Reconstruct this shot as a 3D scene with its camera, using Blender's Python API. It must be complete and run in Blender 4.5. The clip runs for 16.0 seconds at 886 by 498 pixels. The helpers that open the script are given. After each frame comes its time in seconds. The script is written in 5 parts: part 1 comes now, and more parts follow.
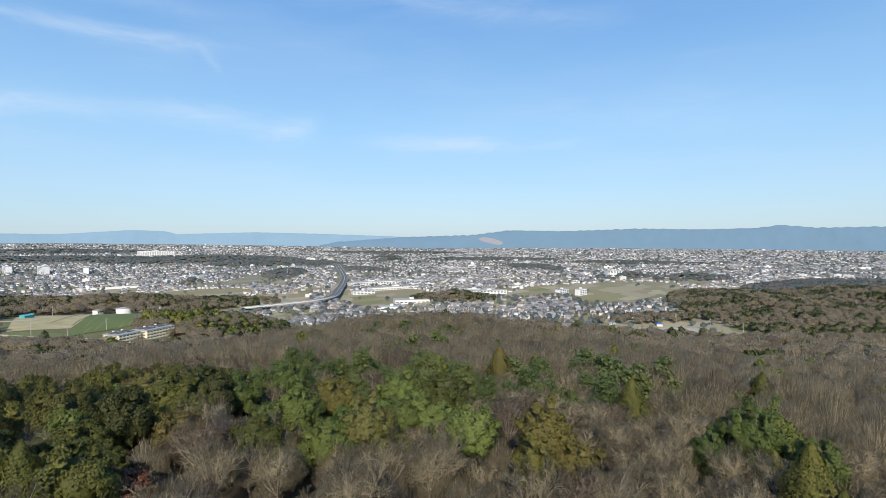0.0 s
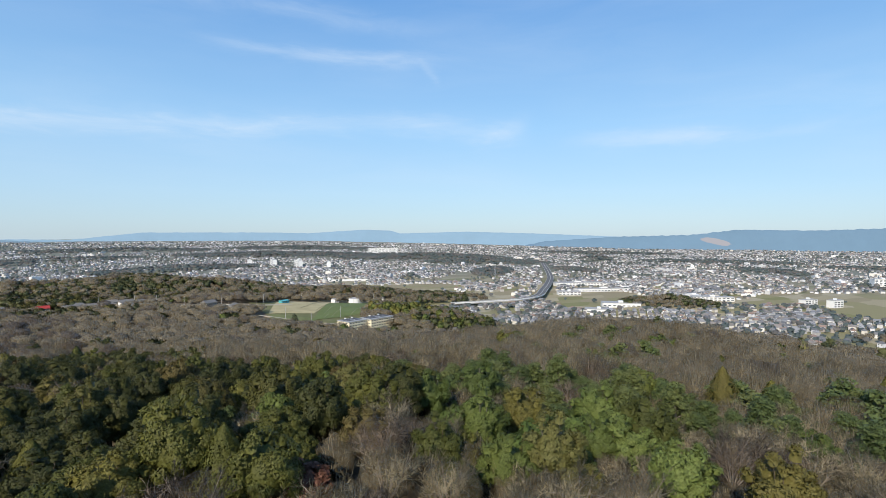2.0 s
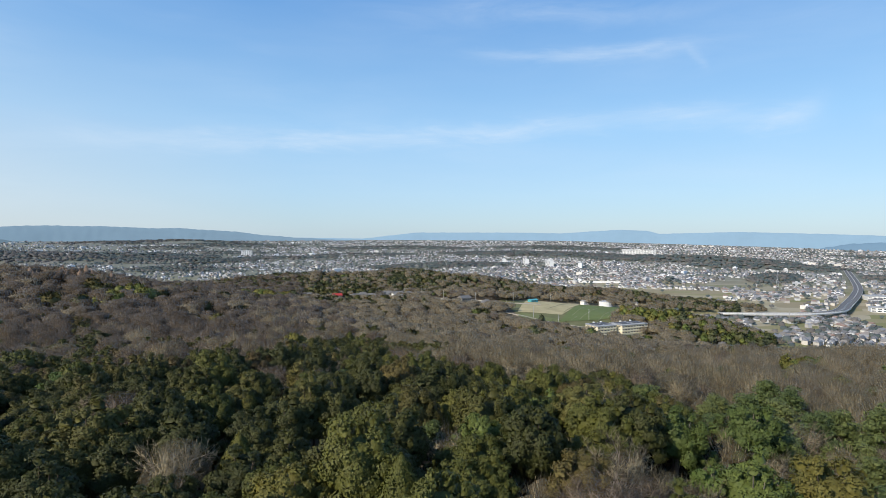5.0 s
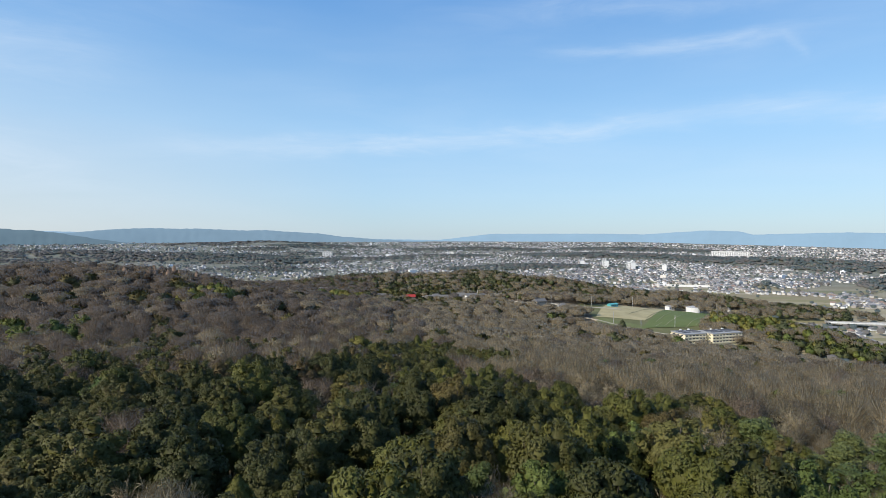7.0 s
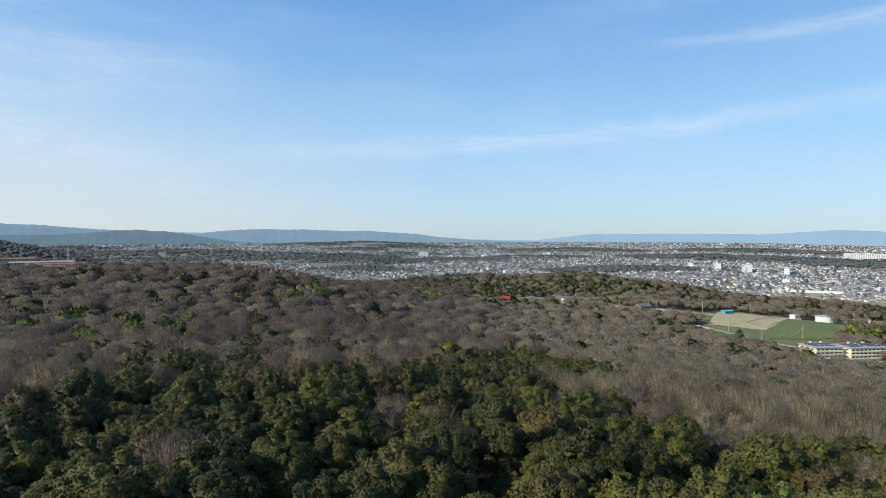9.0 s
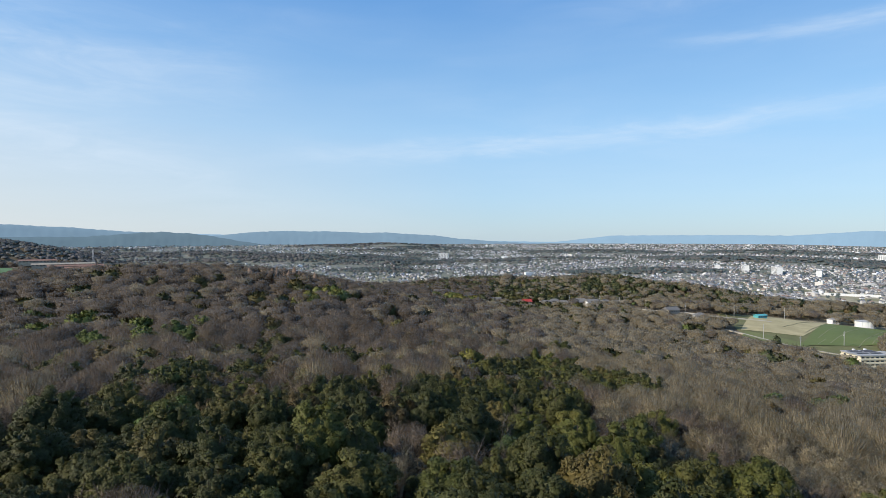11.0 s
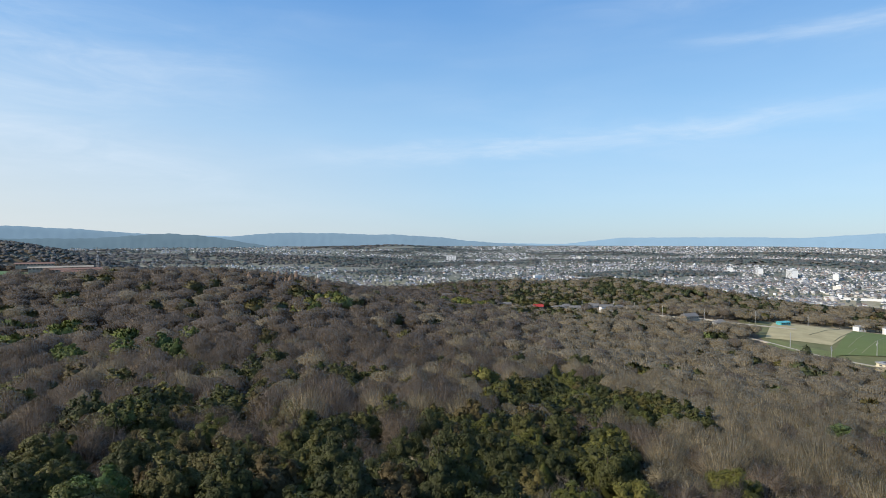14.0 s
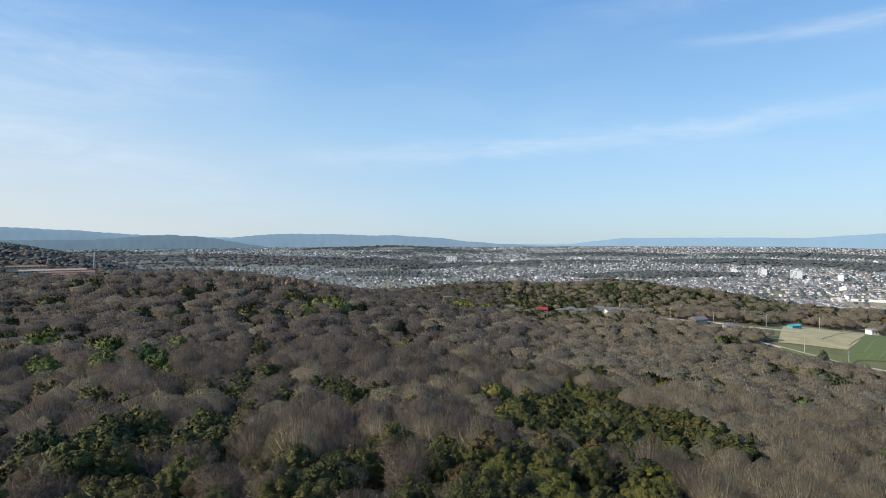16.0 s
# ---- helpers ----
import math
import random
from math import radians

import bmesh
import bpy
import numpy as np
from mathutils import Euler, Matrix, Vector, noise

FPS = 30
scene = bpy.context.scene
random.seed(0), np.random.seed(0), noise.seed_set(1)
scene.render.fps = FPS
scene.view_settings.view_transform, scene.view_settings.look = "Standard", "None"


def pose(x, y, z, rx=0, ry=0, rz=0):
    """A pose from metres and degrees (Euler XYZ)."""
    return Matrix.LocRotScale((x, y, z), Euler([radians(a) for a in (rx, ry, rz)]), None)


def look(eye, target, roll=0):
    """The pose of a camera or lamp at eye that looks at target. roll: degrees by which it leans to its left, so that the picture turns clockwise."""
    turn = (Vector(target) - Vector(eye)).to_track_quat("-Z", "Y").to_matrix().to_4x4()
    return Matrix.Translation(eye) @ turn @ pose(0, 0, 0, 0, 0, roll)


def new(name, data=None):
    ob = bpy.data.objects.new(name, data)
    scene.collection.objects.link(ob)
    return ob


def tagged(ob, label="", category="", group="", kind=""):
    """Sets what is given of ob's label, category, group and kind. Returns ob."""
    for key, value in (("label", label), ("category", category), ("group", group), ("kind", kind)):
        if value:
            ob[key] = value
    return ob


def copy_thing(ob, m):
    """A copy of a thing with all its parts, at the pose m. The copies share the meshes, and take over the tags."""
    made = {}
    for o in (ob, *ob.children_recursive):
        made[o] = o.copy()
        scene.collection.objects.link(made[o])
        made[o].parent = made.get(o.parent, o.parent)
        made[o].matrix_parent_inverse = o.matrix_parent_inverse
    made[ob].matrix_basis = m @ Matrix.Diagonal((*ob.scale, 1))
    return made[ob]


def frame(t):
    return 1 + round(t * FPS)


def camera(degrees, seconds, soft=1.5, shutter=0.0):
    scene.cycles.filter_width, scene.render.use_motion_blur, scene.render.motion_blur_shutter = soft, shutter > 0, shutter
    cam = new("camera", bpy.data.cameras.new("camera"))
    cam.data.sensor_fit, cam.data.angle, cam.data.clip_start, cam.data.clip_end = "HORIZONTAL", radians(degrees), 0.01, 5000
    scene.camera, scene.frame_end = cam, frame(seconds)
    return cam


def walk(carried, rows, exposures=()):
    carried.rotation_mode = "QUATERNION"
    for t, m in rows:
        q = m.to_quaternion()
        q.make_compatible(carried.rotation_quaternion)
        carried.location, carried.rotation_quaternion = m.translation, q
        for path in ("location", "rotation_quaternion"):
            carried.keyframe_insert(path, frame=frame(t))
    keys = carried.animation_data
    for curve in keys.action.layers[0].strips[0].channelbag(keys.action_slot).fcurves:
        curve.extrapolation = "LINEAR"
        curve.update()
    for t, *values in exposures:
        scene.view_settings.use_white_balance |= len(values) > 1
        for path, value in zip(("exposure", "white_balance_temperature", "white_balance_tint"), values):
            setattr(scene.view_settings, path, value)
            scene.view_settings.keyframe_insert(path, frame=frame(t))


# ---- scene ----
cam = camera(78.39, 16.0, soft=0.8)
PATH = [
    (0.0, look((0.00, 0.00, 120.00), (86.57, 49.98, 117.34), -0.12)),
    (0.5, look((1.80, 0.52, 120.02), (84.74, 56.32, 117.30), -0.09)),
    (1.0, look((3.59, 1.15, 120.00), (80.99, 64.41, 117.27), -0.06)),
    (1.5, look((5.41, 1.95, 119.98), (75.21, 73.51, 117.25), -0.05)),
    (2.0, look((7.23, 2.84, 119.95), (69.32, 81.18, 117.23), 0.01)),
    (2.5, look((9.04, 4.06, 119.89), (63.76, 87.71, 117.16), 0.06)),
    (3.0, look((10.63, 5.37, 119.89), (57.30, 93.77, 117.12), 0.03)),
    (3.5, look((12.22, 6.88, 119.84), (49.84, 99.49, 117.11), 0.06)),
    (4.0, look((13.76, 8.55, 119.74), (41.83, 104.49, 117.06), 0.12)),
    (4.2, look((14.40, 9.32, 119.71), (40.25, 105.89, 116.98), 0.15)),
    (6.3, look((21.42, 22.75, 118.98), (36.29, 121.61, 116.45), 0.06)),
    (6.5, look((21.76, 23.86, 118.96), (34.67, 122.99, 116.44), 0.06)),
    (7.0, look((22.59, 26.60, 119.03), (29.96, 126.29, 116.53), 0.04)),
    (7.5, look((23.28, 29.44, 119.18), (24.66, 129.40, 116.71), 0.01)),
    (8.0, look((23.82, 32.42, 119.20), (19.92, 132.31, 116.76), -0.03)),
    (8.5, look((24.14, 35.53, 119.22), (16.09, 135.18, 116.80), -0.02)),
    (9.0, look((24.32, 38.80, 119.24), (14.16, 138.26, 116.79), 0.01)),
    (9.2, look((24.26, 40.15, 119.24), (13.73, 139.57, 116.81), -0.05)),
    (11.5, look((21.69, 57.13, 118.90), (7.28, 156.07, 116.82), -0.02)),
    (12.0, look((21.01, 61.04, 119.19), (6.29, 159.93, 117.16), -0.02)),
    (12.5, look((20.40, 64.83, 119.44), (5.41, 163.68, 117.47), 0.00)),
    (13.0, look((19.65, 68.38, 119.68), (4.51, 167.21, 117.80), 0.01)),
    (13.5, look((18.72, 72.04, 119.93), (3.57, 170.87, 118.07), 0.04)),
    (14.0, look((17.71, 75.82, 120.20), (2.60, 174.66, 118.39), 0.00)),
    (14.5, look((16.61, 79.69, 120.47), (1.55, 178.53, 118.69), -0.03)),
    (15.0, look((15.37, 83.53, 120.71), (0.36, 182.38, 118.98), -0.05)),
    (15.5, look((14.27, 87.33, 120.96), (-0.83, 186.17, 119.23), -0.06)),
    (16.0, look((13.31, 91.17, 121.24), (-1.81, 190.01, 119.54), -0.10)),
]
walk(cam, PATH, exposures=((0.0, 0.08), (16.0, 0.08)))

# ---- world and sun ----
SUN_AZ, SUN_EL = -118.0, 34.0  # degrees; azimuth from +Y towards +X


def sock(node, key):
    return node.outputs[key]


class Tree:
    """A small helper round a node tree."""

    def __init__(self, tree):
        self.t = tree

    def node(self, kind, **inputs):
        n = self.t.nodes.new(kind)
        for k, v in inputs.items():
            key = int(k[1:]) if k[0] == "i" and k[1:].isdigit() else k.replace("_", " ")
            if hasattr(v, "is_output"):
                self.t.links.new(v, n.inputs[key])
            else:
                n.inputs[key].default_value = v
        return n

    def math(self, op, a, b=0.0, c=None):
        n = self.t.nodes.new("ShaderNodeMath")
        n.operation = op
        for i, v in enumerate((a, b, c)):
            if v is None:
                continue
            if hasattr(v, "is_output"):
                self.t.links.new(v, n.inputs[i])
            else:
                n.inputs[i].default_value = v
        return n.outputs[0]

    def mix(self, fac, a, b, kind="MIX"):
        n = self.t.nodes.new("ShaderNodeMixRGB")
        n.blend_type = kind
        for i, v in enumerate((fac, a, b)):
            if hasattr(v, "is_output"):
                self.t.links.new(v, n.inputs[i])
            elif i == 0:
                n.inputs[0].default_value = v
            else:
                n.inputs[i].default_value = (*v[:3], 1)
        return n.outputs[0]

    def ramp(self, fac, stops):
        n = self.t.nodes.new("ShaderNodeValToRGB")
        self.t.links.new(fac, n.inputs[0])
        while len(n.color_ramp.elements) < len(stops):
            n.color_ramp.elements.new(0.5)
        for e, (p, c) in zip(n.color_ramp.elements, stops):
            e.position = p
            e.color = (*c, 1) if not isinstance(c, float) else (c, c, c, 1)
        return n.outputs[0]


world = bpy.data.worlds.new("sky")
scene.world = world
world.use_nodes = True
world.node_tree.nodes.clear()
W = Tree(world.node_tree)
sky = W.node("ShaderNodeTexSky")
sky.sky_type, sky.sun_disc = "NISHITA", False
sky.sun_elevation, sky.sun_rotation = radians(SUN_EL), radians(SUN_AZ)
sky.altitude, sky.air_density, sky.dust_density, sky.ozone_density = 150, 1.0, 0.35, 3.0
geo = W.node("ShaderNodeTexCoord")
xyz = W.node("ShaderNodeSeparateXYZ", Vector=geo.outputs["Generated"])
AZ = W.math("ARCTAN2", xyz.outputs[0], xyz.outputs[1])
EL = W.math("ARCSINE", xyz.outputs[2])
AZ, EL = W.math("MULTIPLY", AZ, 180 / math.pi), W.math("MULTIPLY", EL, 180 / math.pi)
place = W.node("ShaderNodeCombineXYZ", X=W.math("MULTIPLY", AZ, 0.05), Y=W.math("MULTIPLY", EL, 0.24), Z=0.0)
wisp = W.node("ShaderNodeTexNoise", Vector=place.outputs[0], Scale=1.6, Detail=7.0, Roughness=0.62, Distortion=0.7)
fine = W.node("ShaderNodeTexNoise", Vector=place.outputs[0], Scale=5.0, Detail=6.0, Roughness=0.6, Distortion=1.0)
veil = W.node("ShaderNodeTexNoise", Vector=place.outputs[0], Scale=0.55, Detail=3.0, Roughness=0.5)


def streak(az0, el0, slope, bend, half, width, power):
    """A wisp of cirrus along a gentle curve in the sky (degrees)."""
    d = W.math("SUBTRACT", AZ, az0)
    d2 = W.math("MULTIPLY", d, d)
    mid = W.math("ADD", W.math("MULTIPLY_ADD", d, slope, el0), W.math("MULTIPLY", d2, bend))
    mid = W.math("ADD", mid, W.math("MULTIPLY", W.math("SUBTRACT", fine.outputs[0], 0.5), width * 1.6))
    e = W.math("DIVIDE", W.math("SUBTRACT", EL, mid), width)
    across = W.math("POWER", 2.718, W.math("MULTIPLY", W.math("MULTIPLY", e, e), -1.0))
    along = W.math("POWER", 2.718, W.math("MULTIPLY", W.math("POWER", W.math("ABSOLUTE", W.math("DIVIDE", d, half)), 4.0), -1.0))
    grain = W.math("MULTIPLY_ADD", wisp.outputs[0], 2.2, -0.55)
    return W.math("MULTIPLY", W.math("MULTIPLY", across, along), W.math("MULTIPLY", grain, power))


CIRRUS = [  # azimuth, elevation, slope, bend, half length, width, strength
    (27.0, 17.6, -0.02, 0.002, 11.0, 0.65, 0.42), (36.9, 16.6, -0.9, 0.0, 1.0, 0.55, 0.20),
    (7.0, 9.9, 0.055, 0.0, 27.0, 0.95, 0.50), (39.0, 10.7, -0.12, 0.0, 7.0, 1.0, 0.38), (44.6, 10.5, 0.35, 0.0, 2.6, 0.9, 0.26),
    (59.0, 9.4, 0.0, 0.0, 7.0, 0.75, 0.42), (68.0, 9.2, 0.03, 0.0, 7.0, 0.6, 0.30), (-42.0, 8.2, -0.12, 0.0, 12.0, 2.0, 0.40), (-60.0, 12.0, 0.1, 0.0, 20.0, 6.0, 0.30),
    (-38.0, 14.5, 0.05, 0.0, 12.0, 2.4, 0.25), (24.0, 21.5, -0.1, 0.0, 12.0, 1.0, 0.22), (62.0, 22.5, -0.12, 0.0, 14.0, 0.9, 0.20)]
cloud = None
for row in CIRRUS:
    s = W.math("MAXIMUM", streak(*row), 0.0)
    cloud = s if cloud is None else W.math("ADD", cloud, s)
thin = W.ramp(veil.outputs[0], [(0.40, 0.0), (0.75, 0.30)])
cloud = W.math("MINIMUM", W.math("ADD", cloud, W.math("MULTIPLY", thin, W.math("MULTIPLY_ADD", wisp.outputs[0], 1.4, -0.3))), 0.8)
cloud = W.math("MAXIMUM", cloud, 0.0)
haze = W.ramp(W.math("MULTIPLY_ADD", EL, 1 / 60, 0.0), [(0.0, (4.3, 5.5, 6.5)), (0.07, (4.1, 5.9, 7.6)), (0.18, (3.2, 5.6, 8.2)), (0.40, (1.35, 3.4, 7.0)), (1.0, (0.7, 2.0, 5.0))])
air = W.mix(0.72, W.mix(1.0, sky.outputs[0], (0.85, 1.0, 1.12), "MULTIPLY"), haze)
low = W.math("MULTIPLY", W.ramp(W.math("MULTIPLY", EL, 1 / 20), [(0.0, 0.75), (0.9, 0.0)]), W.ramp(W.math("MULTIPLY_ADD", AZ, -1 / 60, 0.0), [(0.05, 0.0), (0.85, 1.0)]))
air = W.mix(low, air, (6.3, 6.4, 6.3))
lit = W.mix(cloud, air, (6.3, 7.2, 8.2))
back = W.node("ShaderNodeBackground", Color=lit, Strength=0.115)
out = W.node("ShaderNodeOutputWorld", Surface=back.outputs[0])

sun = new("sun", bpy.data.lights.new("sun", "SUN"))
sun.data.energy, sun.data.angle, sun.data.color = 4.6, radians(0.53), (1.0, 0.90, 0.75)
sa, se = radians(SUN_AZ), radians(SUN_EL)
SUN_DIR = Vector((math.sin(sa) * math.cos(se), math.cos(sa) * math.cos(se), math.sin(se)))
sun.matrix_world = look(SUN_DIR * 500, (0, 0, 0))


# ---- materials ----
def material(name, rough=0.8, spec=0.3):
    m = bpy.data.materials.new(name)
    m.use_nodes = True
    t = Tree(m.node_tree)
    bsdf = m.node_tree.nodes["Principled BSDF"]
    bsdf.inputs["Roughness"].default_value = rough
    bsdf.inputs["Specular IOR Level"].default_value = spec
    return m, t, bsdf


def chance(t):
    """A number from 0 to 1 for each tree or building: its own mark plus the object's chance."""
    mark = t.node("ShaderNodeAttribute")
    mark.attribute_name = "mark"
    ob = t.node("ShaderNodeObjectInfo")
    return t.math("FRACT", t.math("ADD", mark.outputs["Fac"], sock(ob, "Random")))


def leafy(name, dark, mid, light, rough=0.6, glow=0.05, last=None, vary=0.5, mottle=0.8):
    m, t, b = material(name, rough, 0.25)
    leaf = t.node("ShaderNodeNewGeometry")
    tone = t.ramp(chance(t), [(0.0, dark), (0.5, mid), (0.8, light), (1.0, last or light)])
    v = t.math("MULTIPLY_ADD", sock(leaf, "Random Per Island"), vary, 1.0 - vary * 0.5)
    pos = t.node("ShaderNodeTexCoord")
    grain = t.node("ShaderNodeTexNoise", Vector=pos.outputs["Object"], Scale=2.2, Detail=4.0, Roughness=0.7)
    v = t.math("MULTIPLY", v, t.math("MULTIPLY_ADD", grain.outputs[0], mottle, 1.0 - mottle * 0.5))
    col = t.mix(1.0, tone, (1, 1, 1), "MULTIPLY")
    scale = t.t.nodes.new("ShaderNodeVectorMath")
    scale.operation = "SCALE"
    t.t.links.new(col, scale.inputs[0])
    t.t.links.new(v, scale.inputs["Scale"])
    t.t.links.new(scale.outputs[0], b.inputs["Base Color"])
    rough_n = t.node("ShaderNodeTexNoise", Vector=pos.outputs["Object"], Scale=1.3, Detail=5.0, Roughness=0.75)
    relief = t.node("ShaderNodeBump", Height=rough_n.outputs[0], Strength=0.35, Distance=0.5)
    t.t.links.new(relief.outputs[0], b.inputs["Normal"])
    if glow:
        thin_leaf = t.node("ShaderNodeBsdfTranslucent", Color=scale.outputs[0])
        both = t.node("ShaderNodeMixShader", Fac=glow, i1=b.outputs[0], i2=thin_leaf.outputs[0])
        t.t.links.new(both.outputs[0], m.node_tree.nodes["Material Output"].inputs[0])
    return m


def noisy(name, a, b_col, scale, rough=0.85, detail=6.0, spec=0.3, bump=0.0, coords="Object", fine_scale=0.0):
    m, t, b = material(name, rough, spec)
    pos = t.node("ShaderNodeTexCoord")
    n = t.node("ShaderNodeTexNoise", Vector=pos.outputs[coords], Scale=scale, Detail=detail, Roughness=0.65)
    f = t.ramp(n.outputs[0], [(0.32, 0.0), (0.68, 1.0)])
    if fine_scale:
        n2 = t.node("ShaderNodeTexNoise", Vector=pos.outputs[coords], Scale=fine_scale, Detail=3.0)
        f = t.math("ADD", t.math("MULTIPLY", f, 0.6), t.math("MULTIPLY", n2.outputs[0], 0.4))
    t.t.links.new(t.mix(f, a, b_col), b.inputs["Base Color"])
    if bump:
        k = t.node("ShaderNodeBump", Height=n.outputs[0], Strength=bump, Distance=0.1)
        t.t.links.new(k.outputs[0], b.inputs["Normal"])
    return m


def picked(name, cols, rough=0.7, spec=0.3, grain=0.35, scale=0.9):
    """One of several paints for each building, with weathering."""
    m, t, b = material(name, rough, spec)
    stops = [((i + 0.02) / len(cols), c) for i, c in enumerate(cols)]
    tone = t.ramp(chance(t), stops)
    tone.node.color_ramp.interpolation = "CONSTANT"
    pos = t.node("ShaderNodeTexCoord")
    n = t.node("ShaderNodeTexNoise", Vector=pos.outputs["Object"], Scale=scale, Detail=5.0, Roughness=0.7)
    v = t.math("MULTIPLY_ADD", n.outputs[0], grain, 1.0 - grain * 0.5)
    scale_node = t.t.nodes.new("ShaderNodeVectorMath")
    scale_node.operation = "SCALE"
    t.t.links.new(tone, scale_node.inputs[0])
    t.t.links.new(v, scale_node.inputs["Scale"])
    t.t.links.new(scale_node.outputs[0], b.inputs["Base Color"])
    return m


LEAF = leafy("evergreen_leaves", (0.062, 0.070, 0.015), (0.088, 0.092, 0.019), (0.124, 0.116, 0.024), last=(0.106, 0.084, 0.026))
LEAF_GREEN = leafy("laurel_leaves", (0.062, 0.088, 0.021), (0.090, 0.116, 0.026), (0.124, 0.144, 0.033), last=(0.118, 0.110, 0.033))
# For dark groves; also darkened to hold side-lit shade in the leaf colour
LEAF_DARK = leafy("dark_shaded_leaves", (0.040, 0.045, 0.012), (0.057, 0.060, 0.015), (0.083, 0.080, 0.019), last=(0.086, 0.062, 0.024))
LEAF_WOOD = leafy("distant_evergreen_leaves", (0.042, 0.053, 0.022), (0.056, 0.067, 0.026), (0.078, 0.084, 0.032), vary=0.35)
# Far foliage has distance haze put into its colour: paler and bluer
LEAF_FAR = leafy("haze_tinted_woods", (0.070, 0.090, 0.086), (0.084, 0.105, 0.098), (0.100, 0.118, 0.106), vary=0.3)
BARE_FAR = leafy("haze_tinted_bare_woods", (0.104, 0.103, 0.098), (0.118, 0.114, 0.106), (0.138, 0.128, 0.116), 0.95, 0.0, vary=0.3)
LEAF_BRIGHT = leafy("young_leaves", (0.070, 0.108, 0.027), (0.094, 0.134, 0.031), (0.126, 0.160, 0.040))
NEEDLE = leafy("pine_needles", (0.068, 0.094, 0.031), (0.088, 0.114, 0.035), (0.114, 0.132, 0.042))
LEAF_RED = leafy("red_brown_leaves", (0.115, 0.050, 0.030), (0.14, 0.062, 0.036), (0.16, 0.080, 0.042))
BAMBOO = leafy("bamboo_leaves", (0.080, 0.108, 0.026), (0.112, 0.126, 0.028), (0.158, 0.146, 0.034))
TWIG = leafy("bare_twigs", (0.204, 0.178, 0.116), (0.238, 0.204, 0.131), (0.270, 0.226, 0.146), 0.9, 0.0, vary=0.3, mottle=0.5)


def gapped(m, scale, least, most):
    """Thins a surface in upright streaks, so that a crown of fine twigs is half seen through."""
    t = Tree(m.node_tree)
    outn = m.node_tree.nodes["Material Output"]
    shader = outn.inputs[0].links[0].from_socket
    pos = t.node("ShaderNodeTexCoord")
    upright = t.node("ShaderNodeMapping", Vector=pos.outputs["Object"])
    upright.inputs["Scale"].default_value = (1.0, 1.0, 0.28)
    n = t.node("ShaderNodeTexNoise", Vector=upright.outputs[0], Scale=scale, Detail=4.0, Roughness=0.7, Distortion=0.4)
    clear_ = t.node("ShaderNodeBsdfTransparent")
    wide = t.node("ShaderNodeTexNoise", Vector=pos.outputs["Object"], Scale=0.6, Detail=2.0)
    cover = t.math("MULTIPLY", t.ramp(n.outputs[0], [(0.34, least), (0.62, most)]), t.ramp(wide.outputs[0], [(0.36, 0.55), (0.55, 1.0)]))
    both = t.node("ShaderNodeMixShader", Fac=cover, i1=clear_.outputs[0], i2=shader)
    t.t.links.new(both.outputs[0], outn.inputs[0])
    return m


def twig_mass(name, mid, scale, least, most):
    dark, light = tuple(c * 0.85 for c in mid), tuple(c * 1.16 for c in mid)
    return gapped(leafy(name, dark, mid, light, 0.95, 0.0, vary=0.1, mottle=0.6), scale, least, most)


UNDER_HAZE = twig_mass("undergrowth_twigs", (0.142, 0.119, 0.075), 6.0, 0.10, 0.70)
# finer masses of twigs inside the crowns: close by, on the hillside, far off
HAZES = {"bare": (twig_mass("pale_fine_twigs", (0.195, 0.166, 0.108), 6.5, 0.0, 0.30), twig_mass("pale_twig_mass", (0.180, 0.153, 0.102), 3.2, 0.06, 0.70),
                  twig_mass("pale_far_twigs", (0.178, 0.151, 0.104), 2.4, 0.25, 0.90)),
         # Grey set: dimness of the side-lit western wood put into the twig colour
         "dark_bare": (twig_mass("grey_fine_twigs", (0.115, 0.092, 0.070), 6.5, 0.0, 0.36), twig_mass("grey_twig_mass", (0.100, 0.083, 0.065), 3.2, 0.06, 0.70),
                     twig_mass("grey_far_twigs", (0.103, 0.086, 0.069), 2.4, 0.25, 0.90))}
# Outer twigs carry the same painted dimness
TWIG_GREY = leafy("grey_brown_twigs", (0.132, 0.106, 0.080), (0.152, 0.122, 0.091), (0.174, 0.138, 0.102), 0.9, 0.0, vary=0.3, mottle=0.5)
FAR_HAZE = HAZES["bare"][2]
BARK = noisy("bark", (0.16, 0.13, 0.105), (0.28, 0.245, 0.21), 3.0, 0.9, bump=0.4)
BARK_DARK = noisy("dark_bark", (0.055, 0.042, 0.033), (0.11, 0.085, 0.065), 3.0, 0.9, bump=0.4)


# ---- ground ----
HILLS = [  # east, north, height of the rises that make up the wooded ridge
    (50, 120, 24), (-340, 510, 49), (-600, 770, 22), (50, 640, 14), (180, -270, 35), (-340, -10, 25),
    (440, -10, 8), (-80, 380, 26), (-210, 900, 13), (310, 640, 23), (-600, 510, 28), (-80, -270, 31),
    (-600, 1030, 46), (310, 120, 37), (440, -270, 28), (50, -10, 29), (-210, 770, 25), (-210, 380, 12),
    (180, 900, 23), (180, 380, 21), (-80, 120, 22), (-210, -400, 27), (-470, -10, 24), (180, -400, 29),
    (-600, 640, 41), (310, 510, -13), (310, -140, 24), (-210, 510, 24), (-470, 250, 22), (-210, -270, 45),
    (-340, 120, 35), (310, 1030, -17), (-80, -10, 20)]
